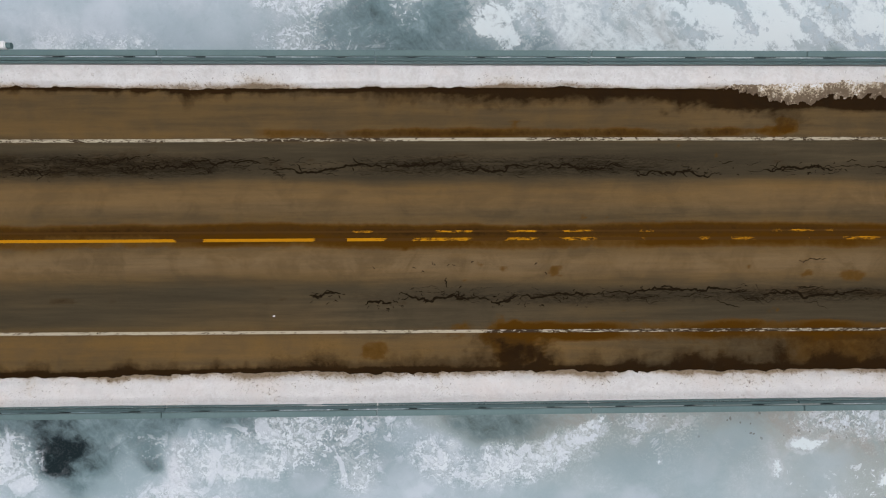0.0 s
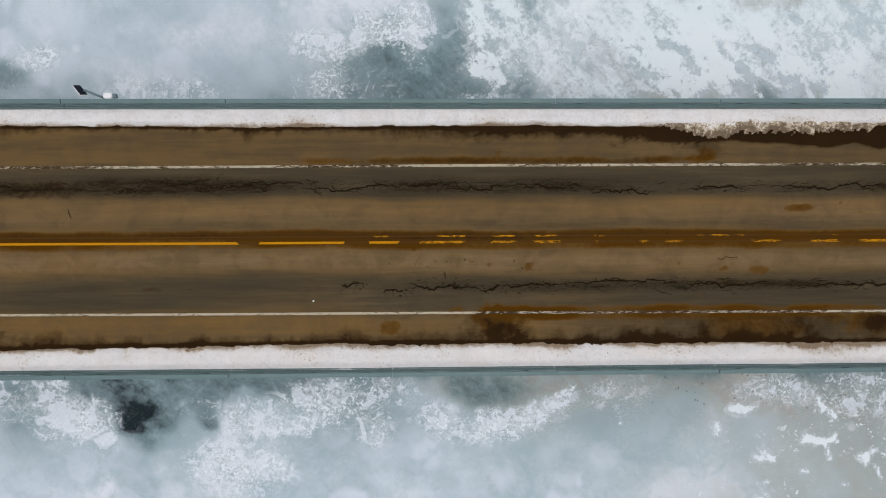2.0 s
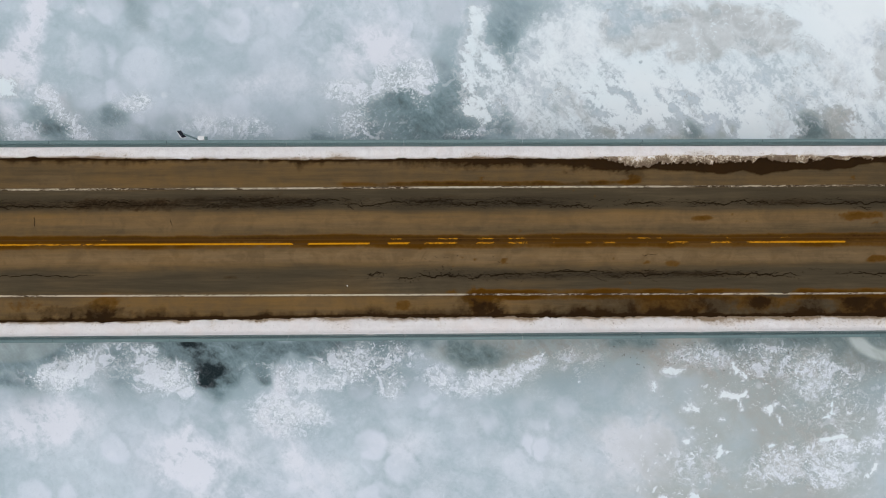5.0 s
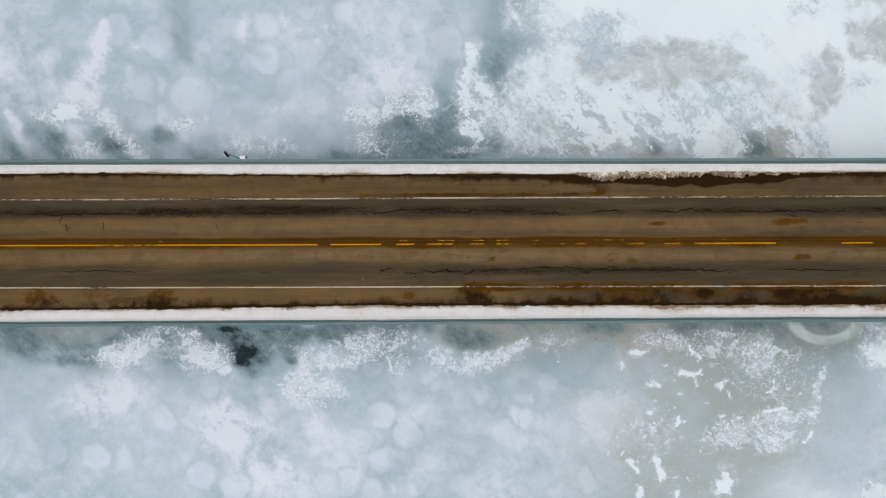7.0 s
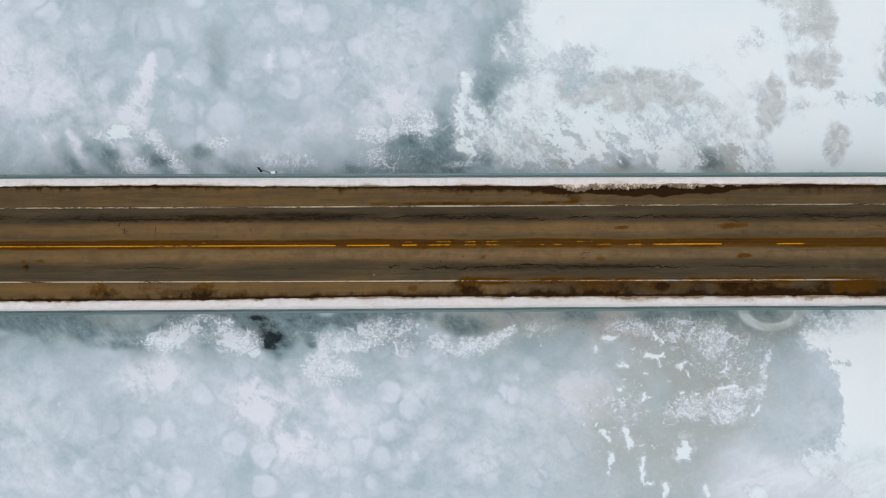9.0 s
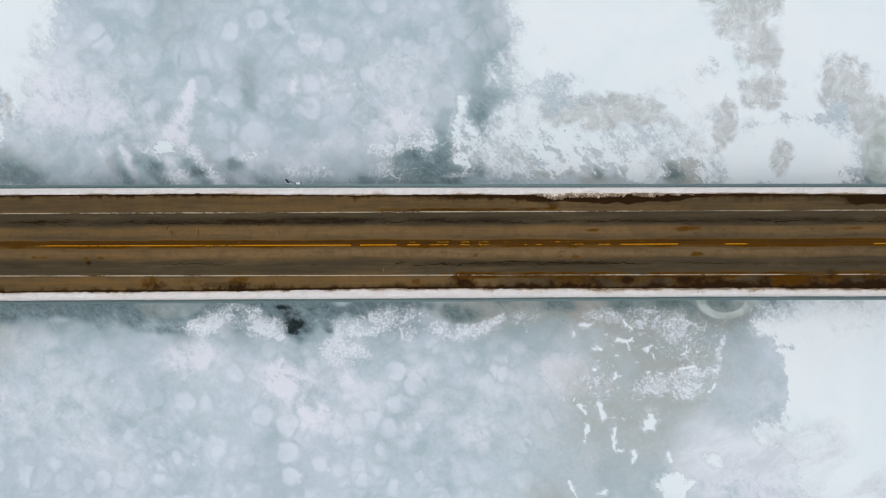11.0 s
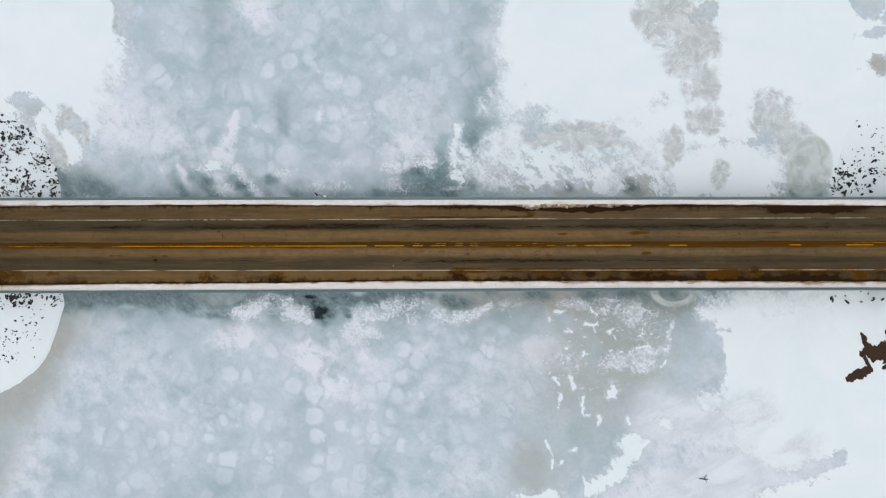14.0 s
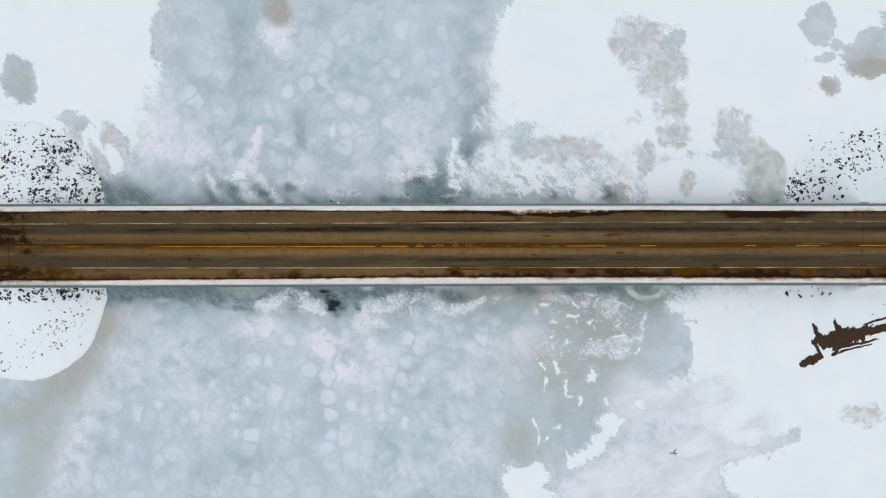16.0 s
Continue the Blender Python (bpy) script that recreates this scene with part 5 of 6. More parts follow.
tan_f -= 0.7 * step(4, 9, RX) * band(-5.4, -3.75, 0.2)
soak = step(2, 22, RX) * band(-5.4, -3.85, 0.15)
wet_f += soak * np.clip(0.35 + 1.5 * fbm(RX, RY * 1.4, 2.6, 4, 54), 0, 1.2)
rust_f += soak * np.clip(0.35 + 1.3 * fbm(RX, RY, 2.0, 4, 55), 0, 1)
wet_f += 0.75 * step(14, 26, RX) * step(62, 44, RX) * band(-5.3, -3.75, 0.12) * np.clip(0.35 + 1.9 * fbm(RX, RY * 0.7, 2.2, 4, 78), 0, 1.3)
pool = np.clip(1 - np.abs((RX - 20.5) / 11.5) ** 3, 0, 1)
wet_f += 1.2 * step(5.45 - 0.95 * pool, 5.65 - 0.95 * pool, RYW + 0.25 * fbm(RX, RY, 1.4, 3, 56)) * (pool > 0.02)
wet_f += 1.1 * step(46, 48, RX) * step(4.05, 4.4, RYW + 0.3 * fbm(RX, RY, 2, 3, 57)) * step(62, 58, RX)


def stain(field, x, y, rx, ry, amount):
    d = np.sqrt(((RX - x) / rx) ** 2 + ((RY - y) / ry) ** 2) + 1.5 * fbm(RX * 0.8, RY, 0.9, 6, 60 + int(abs(x)), 0.7)
    field += 0.85 * amount * step(1.35, 0.35, d)


stain(rust_f, 3.4, -3.95, 1.5, 0.75, 1.2)
stain(wet_f, 4.0, -4.5, 1.0, 0.55, 1.1)
stain(wet_f, 2.7, -4.2, 0.9, 0.6, 0.5)
stain(rust_f, 13.9, 4.25, 0.7, 0.5, 0.95)
stain(wet_f, 14.0, 4.4, 0.6, 0.45, 0.5)
stain(rust_f, 12.8, 3.95, 1.2, 0.2, 0.8)
stain(wet_f, 11.8, 5.05, 1.9, 0.5, 1.1)
stain(wet_f, 7.5, 5.3, 5.0, 0.35, 0.6)
stain(rust_f, -2.0, -4.3, 0.5, 0.4, 0.8)
stain(rust_f, -33.0, -4.5, 1.4, 0.7, 0.9)
stain(wet_f, -32.0, -4.8, 1.6, 0.5, 0.7)
stain(rust_f, -28.1, -4.4, 1.2, 0.5, 0.6)
stain(wet_f, -24.0, -4.7, 3.0, 0.4, 0.7)
stain(rust_f, -22.5, -4.3, 1.4, 0.5, 0.8)
stain(wet_f, -40.0, -2.2, 0.35, 0.4, 0.9)
stain(rust_f, -40.3, -1.7, 0.35, 0.3, 0.9)
stain(rust_f, -38.8, -1.6, 0.5, 0.2, 0.8)
stain(rust_f, -46.0, -1.5, 1.2, 0.15, 0.7)
stain(rust_f, -52.0, -1.8, 1.6, 0.2, 0.7)
stain(rust_f, -66.0, -4.4, 2.2, 1.0, 0.8)
stain(wet_f, -77.0, 4.2, 4.0, 1.2, 0.9)
stain(rust_f, 40.0, -4.4, 3.0, 0.6, 0.7)
stain(wet_f, 35.0, -4.7, 3.0, 0.5, 0.8)
stain(wet_f, 52.0, -4.8, 4.0, 0.4, 0.7)
stain(rust_f, 48.0, 1.6, 1.5, 0.15, 0.7)
stain(wet_f, 10.0, -4.9, 2.5, 0.4, 0.6)
stain(rust_f, 29.3, 1.6, 1.9, 0.28, 0.9)
stain(rust_f, 30.3, -1.3, 1.0, 0.22, 0.95)
stain(rust_f, 18.3, 1.5, 0.7, 0.22, 0.9)
stain(rust_f, 16.4, -1.55, 0.4, 0.2, 0.7)
stain(rust_f, 14.6, -1.5, 0.35, 0.18, 0.7)
stain(rust_f, 5.0, -1.35, 0.25, 0.22, 0.8)
stain(rust_f, 2.2, -1.1, 0.2, 0.15, 0.7)
stain(wet_f, 18.0, -2.25, 3.0, 0.22, 0.8)
stain(wet_f, -12.0, 2.75, 5.0, 0.45, 0.4)
stain(wet_f, 24.0, 2.5, 2.0, 0.25, 0.6)
stain(wet_f, -21.0, 2.6, 4.0, 0.4, 0.95)
stain(wet_f, -45.0, 2.6, 5.0, 0.35, 0.6)
stain(wet_f, 52.0, 2.5, 7.0, 0.35, 0.6)
stain(wet_f, 45.4, -3.6, 0.6, 0.7, 0.8)
stain(rust_f, -60.5, -4.4, 1.6, 0.9, 0.9)
stain(rust_f, -55.0, -4.1, 1.2, 0.4, 0.9)
stain(wet_f, -71.5, 2.0, 3.0, 2.2, 0.6)
stain(rust_f, -72.0, -3.5, 4.0, 1.2, 0.7)
stain(wet_f, 76.0, 3.8, 2.4, 1.8, 1.3)
stain(wet_f, 75.9, -1.8, 2.0, 0.9, 1.3)
stain(wet_f, 75.6, -4.2, 2.8, 1.1, 1.3)
stain(wet_f, -72.6, 5.0, 3.4, 0.9, 1.2)
stain(wet_f, -72.0, 2.5, 4.2, 0.6, 1.2)
stain(wet_f, -71.2, 0.9, 4.6, 0.5, 1.2)
stain(wet_f, -67.0, -1.0, 2.2, 0.5, 0.8)
stain(wet_f, -72.0, -4.4, 5.0, 0.9, 1.2)
stain(rust_f, -63.0, -4.3, 1.3, 0.9, 1.1)
spots = fbm(RX * 0.8, RY, 0.6, 4, 66, 0.6)
rust_f += 0.6 * step(0.50, 0.70, spots) * step(-6, 4, RX)
wet_f += 0.55 * step(0.35, 0.65, fbm(RX * 0.25, RY, 0.5, 4, 67, 0.6)) * (band(2.2, 3.2, 0.2) + band(-2.7, -2.0, 0.2))
# darkens a thin, uneven line where the road meets each snow bank
kerb_wobble = 0.10 * fbm(RX, RX * 0, 0.7, 4, 68)
wet_f += 0.6 * step(kerb_y(1, RX) - 0.16, kerb_y(1, RX) - 0.02, RY + kerb_wobble) + 0.7 * step(0.18, 0.02, RY + kerb_y(-1, RX) + kerb_wobble)
wet_f += 0.40 * step(-46, -70, RX) * (1 + fbm(RX * 0.3, RY, 2, 3, 64))
road = new("road", grid_mesh("road", RX, RY, road_z(RX) + 0.012 * fbm(RX * 0.3, RY, 1.5, 2, 61), ROAD,
                             {"tan": np.clip(tan_f, 0, 1.2), "rust": np.clip(rust_f, 0, 1.3), "wet": np.clip(wet_f, 0, 1.3), "craze": np.clip(craze_f, 0, 1.1), "dust": np.clip(dust_f, 0, 1)}))
tagged(road, "worn two-lane asphalt stained brown with salt, rust and meltwater", "road", kind="structure")


def stripe(name, y, width, mat, keep, label):
    xs = np.concatenate([np.arange(-132, -80, 1.0), np.arange(-80, 80.01, 0.12), np.arange(81, 133, 1.0)])
    X, V = np.meshgrid(xs, np.array([-0.5, 0.0, 0.5]), indexing="ij")
    Y = y + V * width + 0.02 * fbm(X, X * 0, 14, 2, 70)
    ob = new(name, grid_mesh(name, X, Y, road_z(X) + 0.022, mat, {"keep": keep(X)}))
    ob.parent = road
    return tagged(ob, label)


def spans(X, pairs):
    v = np.zeros_like(X)
    for a, b in pairs:
        v = np.maximum(v, step(a - 0.3, a + 0.3, X) * step(b + 0.3, b - 0.3, X))
    return v


MAIN = ((-140, -9.3), (-8.35, -4.05), (-2.93, -1.25), (-0.5, 2.05), (2.95, 4.6), (5.1, 6.7), (8.2, 8.6), (10.4, 11.1), (11.6, 12.8), (14.6, 15.0), (16.0, 17.6),
        (18.9, 20.5), (21.4, 28.2), (33.3, 36.0), (50.0, 52.0), (58.0, 62.0), (68, 140))
UPPER = ((-140, -78), (-22.6, -22.0), (-2.8, -1.7), (0.4, 2.0), (3.0, 4.5), (5.2, 6.5), (8.3, 8.8), (14.1, 15.0), (15.3, 15.8), (20.0, 20.4), (59, 64))
stripe("centre_line", -0.14, 0.115, YELLOW, lambda X: -0.5 + 1.45 * spans(X, MAIN) + (0.45 * fbm(X, X * 0, 4, 3, 73) - 0.40) * step(-16, -26, X) - 0.30 * step(-34, -52, X) + (0.35 + 0.9 * fbm(X, X * 0, 1.2, 3, 75)) * step(5, 8, X) * (1 - spans(X, MAIN)) - 0.30 * step(-5, 0, X) - 0.2 * step(-3, 2, X) * step(24, 20, X), "worn yellow centre line")
stripe("centre_line", 0.16, 0.075, YELLOW, lambda X: -0.55 + 1.02 * spans(X, UPPER) + (0.30 + 0.9 * fbm(X, X * 0, 1.5, 3, 74)) * step(2, 8, X) * (1 - spans(X, UPPER)), "yellow line mostly buried in brown grime")
stripe("edge_line", 3.64, 0.12, WHITE, lambda X: 0.50 + 0.5 * fbm(X, X * 0, 3, 3, 71) - 0.12 * step(20, 40, X), "chipped white edge line")
stripe("edge_line", -3.65, 0.115, WHITE, lambda X: 0.60 - 0.28 * step(2, 12, X) - 0.5 * step(-58, -64, X) - 0.35 * step(2.0, 2.6, X) * step(4.7, 4.1, X) + 0.6 * fbm(X, X * 0, 3, 3, 72), "white edge line stained with rust")

# ---- steel expansion joints at the bridge ends ----
for x in (-70.4, 68.6):
    bm = bmesh.new()
    box(bm, (0.010, 10.3, 0.03), (x - 0.012, 0, road_z(x) + 0.004))
    box(bm, (0.010, 10.3, 0.03), (x + 0.012, 0, road_z(x) + 0.004))
    part("expansion_joint", bm, CRACK, road, "dirt-filled dark expansion joint")

# ---- cracks in the wheel paths ----
crack_v, crack_f = [], []


def ribbon(points, width):
    base = len(crack_v)
    for i, (x, y) in enumerate(points):
        a, b = points[max(i - 1, 0)], points[min(i + 1, len(points) - 1)]
        dx, dy = b[0] - a[0], b[1] - a[1]
        length = math.hypot(dx, dy) or 1
        w = width * (0.35 + 0.65 * math.sin(math.pi * (i + 0.5) / len(points))) * rng.uniform(0.5, 1.3) / 2
        z = road_z(x) + 0.018
        crack_v.append((x - dy / length * w, y + dx / length * w, z))
        crack_v.append((x + dy / length * w, y - dx / length * w, z))
    for i in range(len(points) - 1):
        k = base + 2 * i
        crack_f.append((k, k + 1, k + 3, k + 2))


def crack(x0, y0, length, angle, width, wander=0.5, branches=0, pull=0.14):
    """One crack that wanders along a heading, with shorter cracks leaving it."""
    x, y, a, pts, y_home = x0, y0, angle, [], y0
    for _ in range(max(int(length / 0.07), 3)):
        pts.append((x, y))
        a = angle + (a - angle) * 0.35 + rng.normal(0, wander)
        x += 0.07 * math.cos(a)
        y += 0.07 * math.sin(a)
        if abs(angle) < 1:
            y += (y_home + (x - x0) * math.tan(angle) - y) * pull
    ribbon(pts, width)
    for _ in range(branches):
        px, py = pts[rng.integers(len(pts))]
        crack(px, py, rng.uniform(0.15, 0.6), rng.choice([-1, 1]) * rng.uniform(0.1, 0.6) + (math.pi if rng.random() < 0.5 else 0), width * 0.55, wander)


def net(x0, x1, y0, y1, count, width, long=1.4):
    for _ in range(count):
        crack(rng.uniform(x0, x1), rng.uniform(y0, y1), rng.uniform(0.3, long), rng.normal(0, 0.10), rng.uniform(0.4, 1.0) * width, 0.45, int(rng.random() < 0.3))


def pits(x0, y0, length, count):
    """Short gouges beside a crack."""
    for _ in range(count):
        crack(x0 + rng.uniform(0, length), y0 + rng.normal(0, 0.14), rng.uniform(0.04, 0.13), rng.normal(0, 0.5), rng.uniform(0.02, 0.05), 0.9)


for x0, y0, length, tilt in ((-6.0, 2.55, 5.6, 0.03), (-1.4, 2.72, 3.0, 0.0), (1.0, 2.52, 4.0, 0.03), (4.4, 2.72, 4.0, -0.05), (8.0, 2.42, 4.2, -0.03), (13.0, 2.45, 3.2, 0.05)):
    crack(x0, y0, length, tilt, 0.085, 0.5, 6)
    pits(x0, y0, length, 14)
net(-16, -5, 2.3, 3.0, 80, 0.030, 0.7)
for x0, y0, length in ((-15.5, 2.45, 2.0), (-13.0, 2.85, 3.0), (-11.5, 2.6, 4.5), (-9.0, 2.75, 3.5)):
    crack(x0, y0, length, 0.02, 0.07, 0.5, 8)
    pits(x0, y0, length, 14)
net(-5, 11, 2.3, 2.95, 70, 0.026, 0.8)
net(11, 27, 2.3, 2.8, 45, 0.04, 1.0)
for x0, y0, length, tilt in ((-4.3, -2.26, 1.3, 0.02), (-2.2, -2.6, 1.4, 0.12), (-0.9, -2.22, 4.2, -0.06), (2.6, -2.5, 1.4, 0.1), (3.7, -2.42, 3.6, 0.09), (7.0, -2.12, 6.2, 0.0), (13.0, -2.3, 5.0, 0.02)):
    crack(x0, y0, length, tilt, 0.09, 0.5, 4)
    pits(x0, y0, length, 16)
net(-1, 8, -2.45, -1.95, 34, 0.022, 0.9)
net(8, 24, -2.6, -2.0, 60, 0.042)
pits(-2, -1.2, 10, 10)
crack(0.9, -1.95, 0.5, 1.5, 0.05)
crack(14.4, -0.98, 1.3, 0.05, 0.035)
crack(-30.4, 2.2, 0.8, -2.1, 0.07, 0.4, 2)
crack(-30.2, 1.7, 0.9, -1.4, 0.08, 0.4, 2)
crack(-27.1, 1.8, 0.8, -1.4, 0.06, 0.3)
crack(-17.7, 1.6, 0.7, -1.5, 0.05, 0.25)
crack(-31.5, -2.3, 9.0, 0.0, 0.06, 0.3, 5)
crack(-36.0, 2.45, 14.0, 0.0, 0.08, 0.35, 6)
net(-36, -16, 2.3, 2.9, 70, 0.045)
net(-60, -36, 2.3, 2.9, 45, 0.05, 1.6)
net(27, 66, 2.15, 2.8, 60, 0.055, 1.6)
net(24, 50, -2.6, -2.0, 24, 0.045, 1.4)
for x0, y0, length in ((17, 2.6, 7), (25, 2.45, 9), (36, 2.5, 8), (46, 2.4, 12), (-24, 2.6, 7), (-50, 2.6, 10), (18, -2.35, 8), (28, -2.3, 7)):
    crack(x0, y0, length, 0.0, 0.09, 0.45, 5)
    pits(x0, y0, length, 16)
net(30, 60, 1.3, 1.8, 8, 0.06, 0.8)
cm = bpy.data.meshes.new("crack_network")
cm.from_pydata(crack_v, [], crack_f)
cm.materials.append(CRACK)
cracks = new("crack_network", cm)
cracks.parent = road
tagged(cracks, "dark branching cracks along the wheel paths", kind="stuff")

# ---- ploughed snow along both railings ----
def snow_bank(side, seed, ragged, grime, label):
    xs = np.arange(-88, 90, 0.09)
    V = np.concatenate([np.linspace(0, 0.3, 8), np.linspace(0.38, 1, 9)])
    X, U = np.meshgrid(xs, V, indexing="ij")
    edge = kerb_y(side, X) + 0.05 * fbm(X, X * 0, 3.0, 4, seed) + ragged * fbm(X, X * 0, 0.35, 4, seed + 1, 0.65)
    edge += 1.6 * ragged * step(0.35, 0.6, fbm(X, X * 0, 0.9, 3, seed + 6))
    rail = rail_y(side, X) - (0.25 if side > 0 else 0.15)
    Y = edge + (rail - edge) * U
    crest = 0.20 + 0.08 * fbm(X, Y, 3, 3, seed + 2)
    Z = road_z(X) - 0.02 + crest * step(-0.02, 0.32, U) * (1 - 0.1 * step(0.6, 1, U)) + 0.10 * fbm(X, Y, 0.45, 5, seed + 3, 0.6) * step(0, 0.15, U) * step(1.0, 0.8, U)
    Z = Z + (0.28 if side < 0 else 0.0) * step(0.70, 0.95, U)
    dirt = 1.1 * step(0.28 + 0.24 * fbm(X, X * 0, 1.7, 3, seed + 7), 0.0, U) + grime + (0.30 if side < 0 else 0.0) * step(2, 12, X) * step(0.75, 0.2, U) + 0.22 * step(30, 62, np.abs(X)) + (0.35 if side < 0 else 0.1) * step(-50, -72, X) + 0.6 * fbm(X, Y, 1.6, 4, seed + 4) * step(1.0, 0.2, U) + 0.4 * step(0.1, 0.6, fbm(X, Y, 3, 3, seed + 5)) * step(0.9, 0.3, U)
    ob = new("snow_bank", grid_mesh("snow_bank", X, side * Y, Z, SNOW, {"dirt": dirt}))
    return tagged(ob, label, "snow bank", kind="stuff")


snow_bank(1, 81, 0.035, 0.0, "ploughed white snow bank with dirty brown edge against railing")
snow_bank(-1, 91, 0.06, 0.10, "ploughed white snow bank with ragged sandy edge against railing")
SX, SY = np.meshgrid(np.arange(11.0, 34.0, 0.035), np.arange(4.4, 5.85, 0.035), indexing="ij")
reach = 5.55 - step(11.2, 14.0, SX) * step(34, 20, SX) * (0.50 + 0.30 * np.exp(-((SX - 14.3) / 0.8) ** 2)) - 0.26 * fbm(SX, SY * 0, 1.5, 4, 104)
lump = 0.45 * fbm(SX, SY, 0.45, 5, 101, 0.65) + 0.35 * fbm(SX, SY, 0.13, 3, 102) + 1.8 * (SY - reach - 0.14) - 0.7 * step(0.15, 0.5, fbm(SX, SY, 1.6, 3, 106)) * step(5.7, 5.4, SY) * step(18, 20, SX)
SZ = road_z(SX) - 0.04 + 0.08 * step(-0.08, 0.12, lump) + 0.09 * np.clip(lump, 0, 1) + 0.04 * fbm(SX, SY, 0.15, 3, 103) * step(-0.1, 0.2, lump)
slush = new("slush", grid_mesh("slush", SX, SY, SZ, SLUSH, {"clean": -0.30 + 1.0 * step(0.1, 1.3, lump) + 0.8 * fbm(SX, SY, 0.5, 4, 105)}))
tagged(slush, "lumpy grey-brown melting slush spilling from the snow bank", "slush", kind="stuff")

# ---- steel railings ----
def railing(side, label):
    rail = tagged(new("bridge_railing"), label, "railing", "railings of the bridge")
    joints = [-17.5 + 7.9 * i for i in range(-8, 14)]
    for a, b in zip(joints, joints[1:]):
        if a > 86 or b < -86:
            continue
        x = (a + b) / 2
        slope = math.atan2(road_z(b) - road_z(a), b - a)
        ya, yb = side * float(rail_y(side, a)), side * float(rail_y(side, b))
        y = (ya + yb) / 2
        turn = Matrix.Rotation(math.atan2(yb - ya, b - a), 4, "Z") @ Matrix.Rotation(-slope, 4, "Y")
        length = (b - a) / math.cos(slope) - 0.025
        part("top_tube", box(bmesh.new(), (length, 0.215, 0.12), (x, y, road_z(x) + 0.89), turn, 0.018), STEEL, rail)
        part("lower_tube", box(bmesh.new(), (length, 0.105, 0.14), (x, y - side * 0.123, road_z(x) + 0.52), turn, 0.018), STEEL, rail)
        part("guard_beam", box(bmesh.new(), (length, 0.06, 0.18), (x, y - side * 0.218, road_z(x) + 0.40), turn, 0.015), STEEL, rail)
        for k in range(3):
            px = a + (b - a) * (k + 0.5) / 3
            py = ya + (yb - ya) * (px - a) / (b - a)
            bm = box(bmesh.new(), (0.16, 0.13, 0.86), (px, py + side * 0.04, road_z(px) + 0.40), None, 0.01)
            box(bm, (0.30, 0.24, 0.025), (px, py + side * 0.04, road_z(px) + 0.0))
            post = part("post", bm, SHADE_STEEL, rail)
            bracket = box(bmesh.new(), (0.62, 0.07, 0.10), (px, py - side * 0.035, road_z(px) + 0.70), turn, 0.005)
            part("bracket", bracket, SHADE_STEEL, post)
        part("ledge_snow", box(bmesh.new(), (length, 0.15, 0.06), (x, y - side * 0.02, road_z(x) + 0.0), turn, 0.01), LEDGE, rail)
    return rail


railing(1, "weathered green-grey steel tube railing on short posts")
railing(-1, "weathered green-grey steel tube railing on short posts")

# ---- solar-powered marker light outside the railing ----
light = tagged(new("marker_light"), "white marker lamp with tilted solar panel bracketed outside railing", "marker light")
light.location = (-15.1, 6.9, road_z(-15.1) + 0.9)
inv = light.matrix_basis.inverted()


def light_part(name, bm, mat, parent=None, label=""):
    ob = part(name, bm, mat, parent or light, label)
    ob.matrix_parent_inverse = inv
    return ob


lz = road_z(-15.1)
light_part("housing", box(bmesh.new(), (0.42, 0.26, 0.30), (-15.15, 6.93, lz + 1.0), None, 0.03), ENAMEL)
light_part("lens", rod(bmesh.new(), (-14.94, 6.93, lz + 0.98), (-14.78, 6.93, lz + 0.98), 0.11, 16), STEEL)
light_part("arm", rod(bmesh.new(), (-15.42, 6.86, lz + 0.92), (-16.3, 7.2, lz + 1.08), 0.055), STEEL)
light_part("upright", rod(bmesh.new(), (-15.45, 6.86, lz + 0.3), (-15.45, 6.86, lz + 1.02), 0.04), SHADE_STEEL)
tilt = Matrix.Translation((-16.4, 7.16, lz + 1.2)) @ Matrix.Rotation(radians(-52), 4, "Z") @ Matrix.Rotation(radians(-68), 4, "X")
bm = bmesh.new()
box(bm, (0.60, 0.46, 0.035), (0, 0, 0), None, 0.006)
bm.transform(tilt)
panel = light_part("panel_frame", bm, ENAMEL)
bm = box(bmesh.new(), (0.57, 0.43, 0.012), (0, 0, 0.018))
bm.transform(tilt)
cell = part("solar_cells", bm, CELL, panel, "dark solar cells")
bm = box(bmesh.new(), (0.26, 0.22, 0.14), (0.02, 0.02, -0.10), None, 0.01)
bm.transform(tilt)
light_part("mount_plate", bm, ALU)

# ---- bare ground on the east shore ----
GX, GY = np.meshgrid(np.arange(62.5, 82.0, 0.09), np.arange(-23.0, -11.5, 0.09), indexing="ij")


def blade(x, y, rx, ry, turn, rough=0.35):
    c, s = math.cos(radians(turn)), math.sin(radians(turn))
    gx, gy = GX + 0.25 * fbm(GX, GY, 0.8, 3, 111), GY + 0.25 * fbm(GX, GY, 0.8, 3, 112)
    u, v = (gx - x) * c + (gy - y) * s, -(gx - x) * s + (gy - y) * c
    return 1 - np.sqrt((u / rx) ** 2 + (v / ry) ** 2) + rough * fbm(u * 1.5, v * 0.7, 0.9, 5, 113, 0.6)


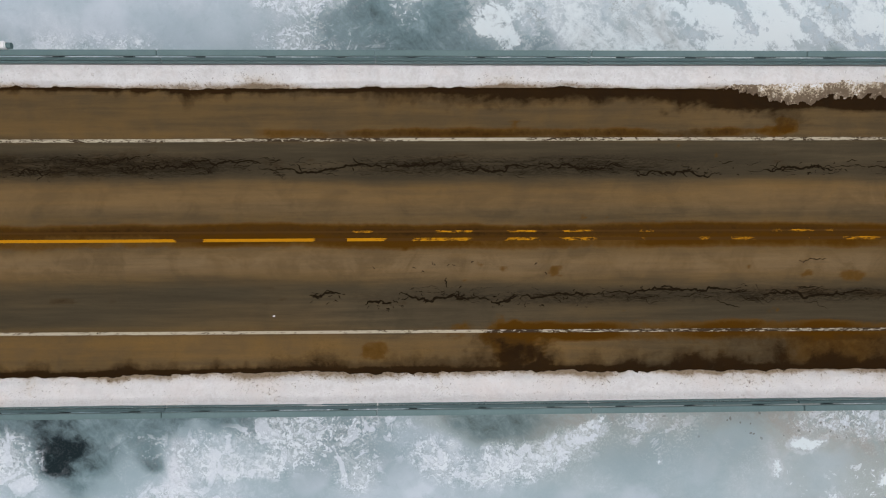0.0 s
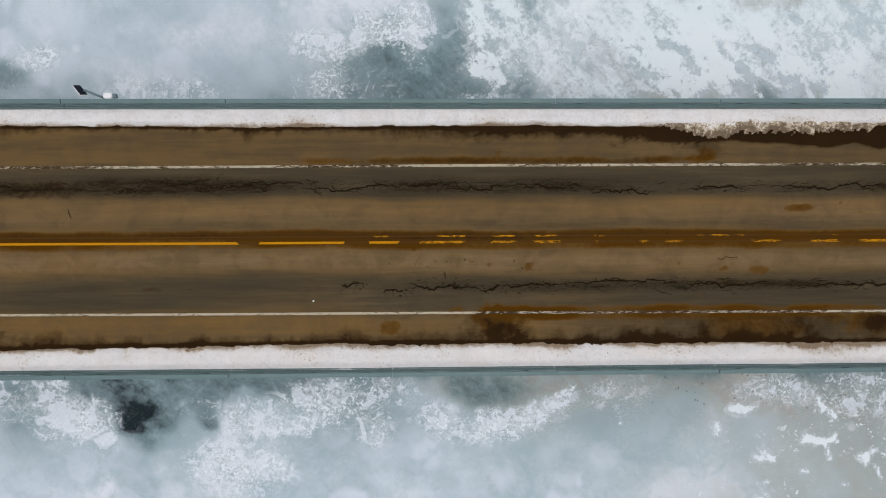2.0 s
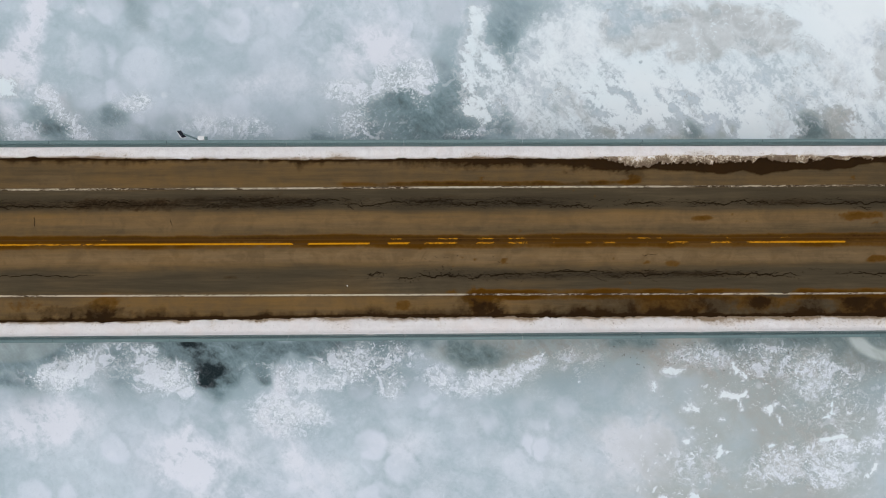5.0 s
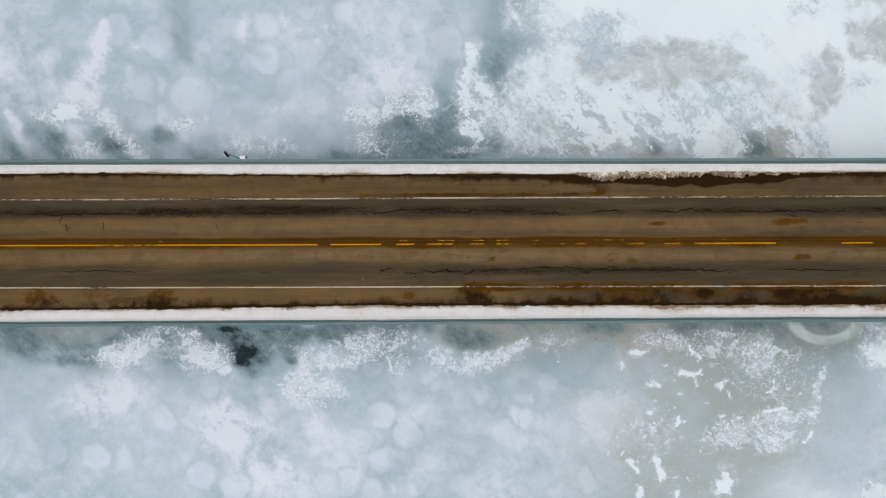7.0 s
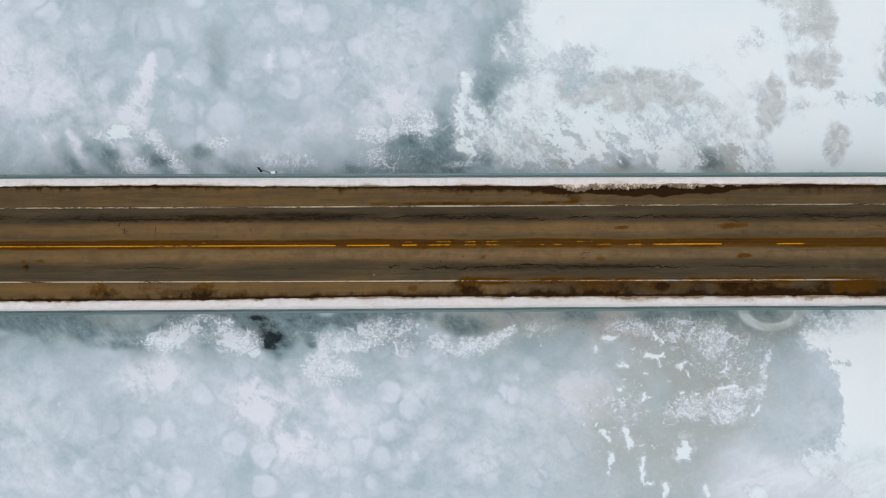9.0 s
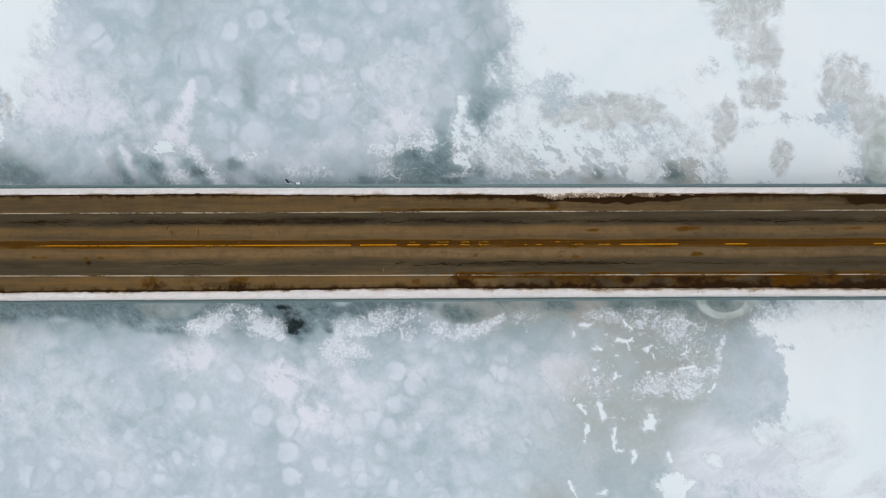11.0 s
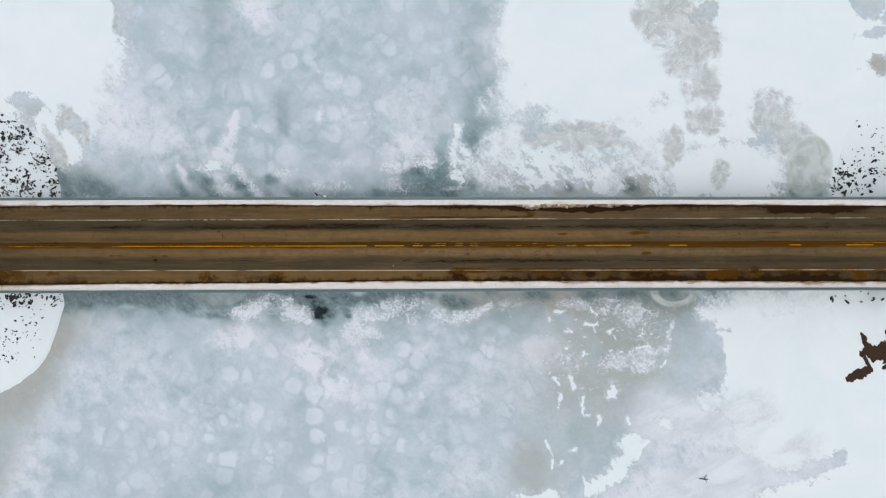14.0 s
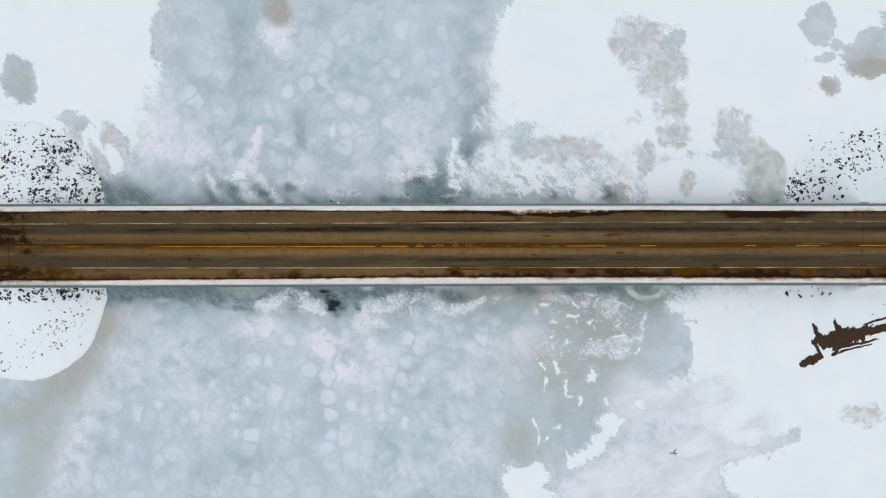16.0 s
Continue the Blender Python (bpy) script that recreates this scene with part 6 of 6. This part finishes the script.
soil = np.maximum.reduce([
    blade(71.0, -16.0, 4.8, 1.5, 10, 0.55),
    blade(76.0, -14.8, 5.4, 0.8, 14, 0.6),
    blade(69.0, -16.9, 3.2, 1.25, 4, 0.5),
    blade(66.3, -15.7, 2.3, 0.30, -62, 0.1),
    blade(67.2, -16.6, 1.8, 0.42, -55, 0.15),
    blade(69.0, -14.3, 1.7, 0.30, -58, 0.1),
    blade(70.0, -15.0, 1.3, 0.35, -50, 0.15),
    blade(65.4, -20.3, 1.9, 0.85, 24, 0.55),
    blade(66.6, -18.7, 1.5, 0.32, -58, 0.15),
    blade(69.3, -18.9, 0.8, 0.30, 50, 0.1),
    blade(72.6, -17.5, 4.4, 0.26, 13, 0.1),
    blade(72.4, -18.2, 3.6, 0.17, 15, 0.1),
    blade(75.6, -13.0, 2.4, 0.30, 22, 0.9),
    blade(78.6, -11.6, 1.6, 0.45, 30, 0.9)])
shore_g = np.sqrt(((GX - 74) / 15) ** 2 + ((GY + 18) / 8) ** 2)
gz = ICE_Z + 0.55 * step(1.0, 0.2, shore_g)
for i in range(0, GX.shape[0]):
    for j in range(0, GX.shape[1]):
        hz = height_e(GX[i, j], GY[i, j])[0]
        if hz > gz[i, j]:
            gz[i, j] = hz
bare = new("bare_ground", grid_mesh("bare_ground", GX, GY, gz + np.where(soil > 0, 0.20, -0.25) + 0.04 * fbm(GX, GY, 0.4, 3, 115) * (soil > 0), SOIL))
tagged(bare, "windswept patch of bare dark brown soil in snow", "bare soil", kind="stuff")

# ---- rocks on the embankments ----
def rock_mesh(seed):
    r = np.random.default_rng(seed)
    bm = bmesh.new()
    bmesh.ops.create_icosphere(bm, subdivisions=2, radius=0.5)
    cuts = [(Vector(r.normal(size=3)).normalized(), r.uniform(0.26, 0.42)) for _ in range(9)]
    for v in bm.verts:
        for d, h in cuts:
            over = v.co.dot(d) - h
            if over > 0:
                v.co -= d * over
        v.co += Vector(r.normal(size=3)) * 0.018
    return mesh_from("rock", bm, STONE)


ROCKS = [rock_mesh(200 + i) for i in range(9)]


def scatter(bank, height, count, x0, x1, y0, y1, density, small, large):
    made = 0
    while made < count:
        x, y = rng.uniform(x0, x1), rng.uniform(y0, y1)
        clump = 0.8 + 0.9 * float(fbm(np.array(x), np.array(y), 2.2, 3, 121))
        if rng.random() > density(x, y) * clump:
            continue
        z, d = height(x, y)
        if z < ICE_Z + 0.05:
            continue
        s = rng.uniform(small, large) ** 1.0 * (1.5 if rng.random() < 0.12 else 1)
        ob = new("stone", ROCKS[rng.integers(9)])
        ob.parent = bank
        ob.matrix_basis = pose(x, y, z + 0.05 - 0.04 * s, rng.uniform(-25, 25), rng.uniform(-25, 25), rng.uniform(0, 360)) @ Matrix.Diagonal((s * rng.uniform(0.9, 1.7), s * rng.uniform(0.5, 0.9), s * 0.7, 1))
        made += 1


def rubble(bank, height, count, x0, x1, y0, y1, density, small, large):
    """Small stones too many to count, in one mesh."""
    verts, faces, made = [], [], 0
    shapes = [(np.array([v.co for v in me.vertices]), [tuple(p.vertices) for p in me.polygons]) for me in ROCKS]
    while made < count:
        x, y = rng.uniform(x0, x1), rng.uniform(y0, y1)
        clump = 0.7 + 1.0 * float(fbm(np.array(x), np.array(y), 1.8, 3, 121))
        if rng.random() > density(x, y) * clump:
            continue
        z, d = height(x, y)
        if z < ICE_Z + 0.05:
            continue
        s = rng.uniform(small, large)
        m = pose(x, y, z + 0.05 - 0.02 * s, rng.uniform(-30, 30), rng.uniform(-30, 30), rng.uniform(0, 360)) @ Matrix.Diagonal((s * rng.uniform(0.9, 2.0), s * rng.uniform(0.45, 0.8), s * 0.7, 1))
        m = np.array(m)
        co, fs = shapes[rng.integers(9)]
        base = len(verts)
        verts.extend((co @ m[:3, :3].T + m[:3, 3]).tolist())
        faces.extend(tuple(k + base for k in f) for f in fs)
        made += 1
    me = bpy.data.meshes.new("small_stones")
    me.from_pydata(verts, [], faces)
    me.materials.append(STONE)
    ob = new("small_stones", me)
    ob.parent = bank
    tagged(ob, "small dark stones showing through the snow", kind="stuff")


upper_w = lambda x, y: math.exp(-((y - 14.2 - 0.12 * (-62 - x)) / 3.2) ** 2) + 0.22
ring_w = lambda x, y: 0.8 if abs((x + 79) ** 2 / 400 + (y + 7) ** 2 / 240 - 0.75) < 0.25 else 0.06
band_e = lambda x, y: math.exp(-((y - 8.0 - 0.68 * (x - 61)) / 3.6) ** 2)
by_toe = lambda x, y: 0.35 + 0.6 * (x > -68)
scatter(bank_w, height_w, 70, -79, -57, 7.2, 9.6, by_toe, 0.28, 0.7)
scatter(bank_w, height_w, 220, -79, -57, 9.4, 21.0, upper_w, 0.28, 0.6)
scatter(bank_w, height_w, 85, -80, -57, -9.2, -7.2, lambda x, y: 0.9, 0.3, 0.7)
scatter(bank_w, height_w, 50, -79, -58, -22.0, -9.5, ring_w, 0.25, 0.45)
rubble(bank_w, height_w, 560, -78, -57, 7.2, 21.0, upper_w, 0.14, 0.36)
rubble(bank_w, height_w, 150, -78, -57, 7.2, 9.8, by_toe, 0.14, 0.4)
rubble(bank_w, height_w, 130, -79, -57, -9.6, -7.2, lambda x, y: 0.8, 0.14, 0.4)
rubble(bank_w, height_w, 100, -78, -57, -22.0, -7.2, ring_w, 0.14, 0.32)
scatter(bank_e, height_e, 110, 60, 82, 7.2, 19.5, band_e, 0.25, 0.55)
scatter(bank_e, height_e, 44, 61.0, 67, 7.2, 11.0, lambda x, y: 0.9, 0.25, 0.6)
scatter(bank_e, height_e, 12, 61, 67, -9.2, -7.1, lambda x, y: 0.8, 0.22, 0.5)
scatter(bank_e, height_e, 22, 74, 82, -15, -7.1, lambda x, y: 0.8, 0.3, 0.6)
rubble(bank_e, height_e, 240, 60, 82, 7.2, 19.5, band_e, 0.12, 0.32)

# ---- a fallen branch on the snow ----
branch = tagged(new("fallen_branch"), "small dark bare branch lying on the snow", "branch")
branch.location = (41.7, -36.7, ICE_Z + 0.1)
bm = rod(bmesh.new(), (-0.6, 0.1, 0.03), (0.7, 0.0, 0.08), 0.06, 7)
rod(bm, (0.1, 0.05, 0.06), (0.5, 0.8, 0.15), 0.04, 6)
rod(bm, (0.3, 0.03, 0.07), (0.5, -0.5, 0.1), 0.035, 6)
part("limb", bm, SOIL, branch)

# ---- a scrap of litter on the lane ----
bm = bmesh.new()
bmesh.ops.create_icosphere(bm, subdivisions=2, radius=0.026)
for v in bm.verts:
    v.co += Vector(rng.normal(size=3)) * 0.006
    v.co.x *= 1.8
    v.co.z *= 0.6
scrap = new("litter", mesh_from("litter", bm, ENAMEL))
scrap.location = (-5.64, -3.02, road_z(-5.64) + 0.03)
tagged(scrap, "small crumpled white scrap on the asphalt", "litter")
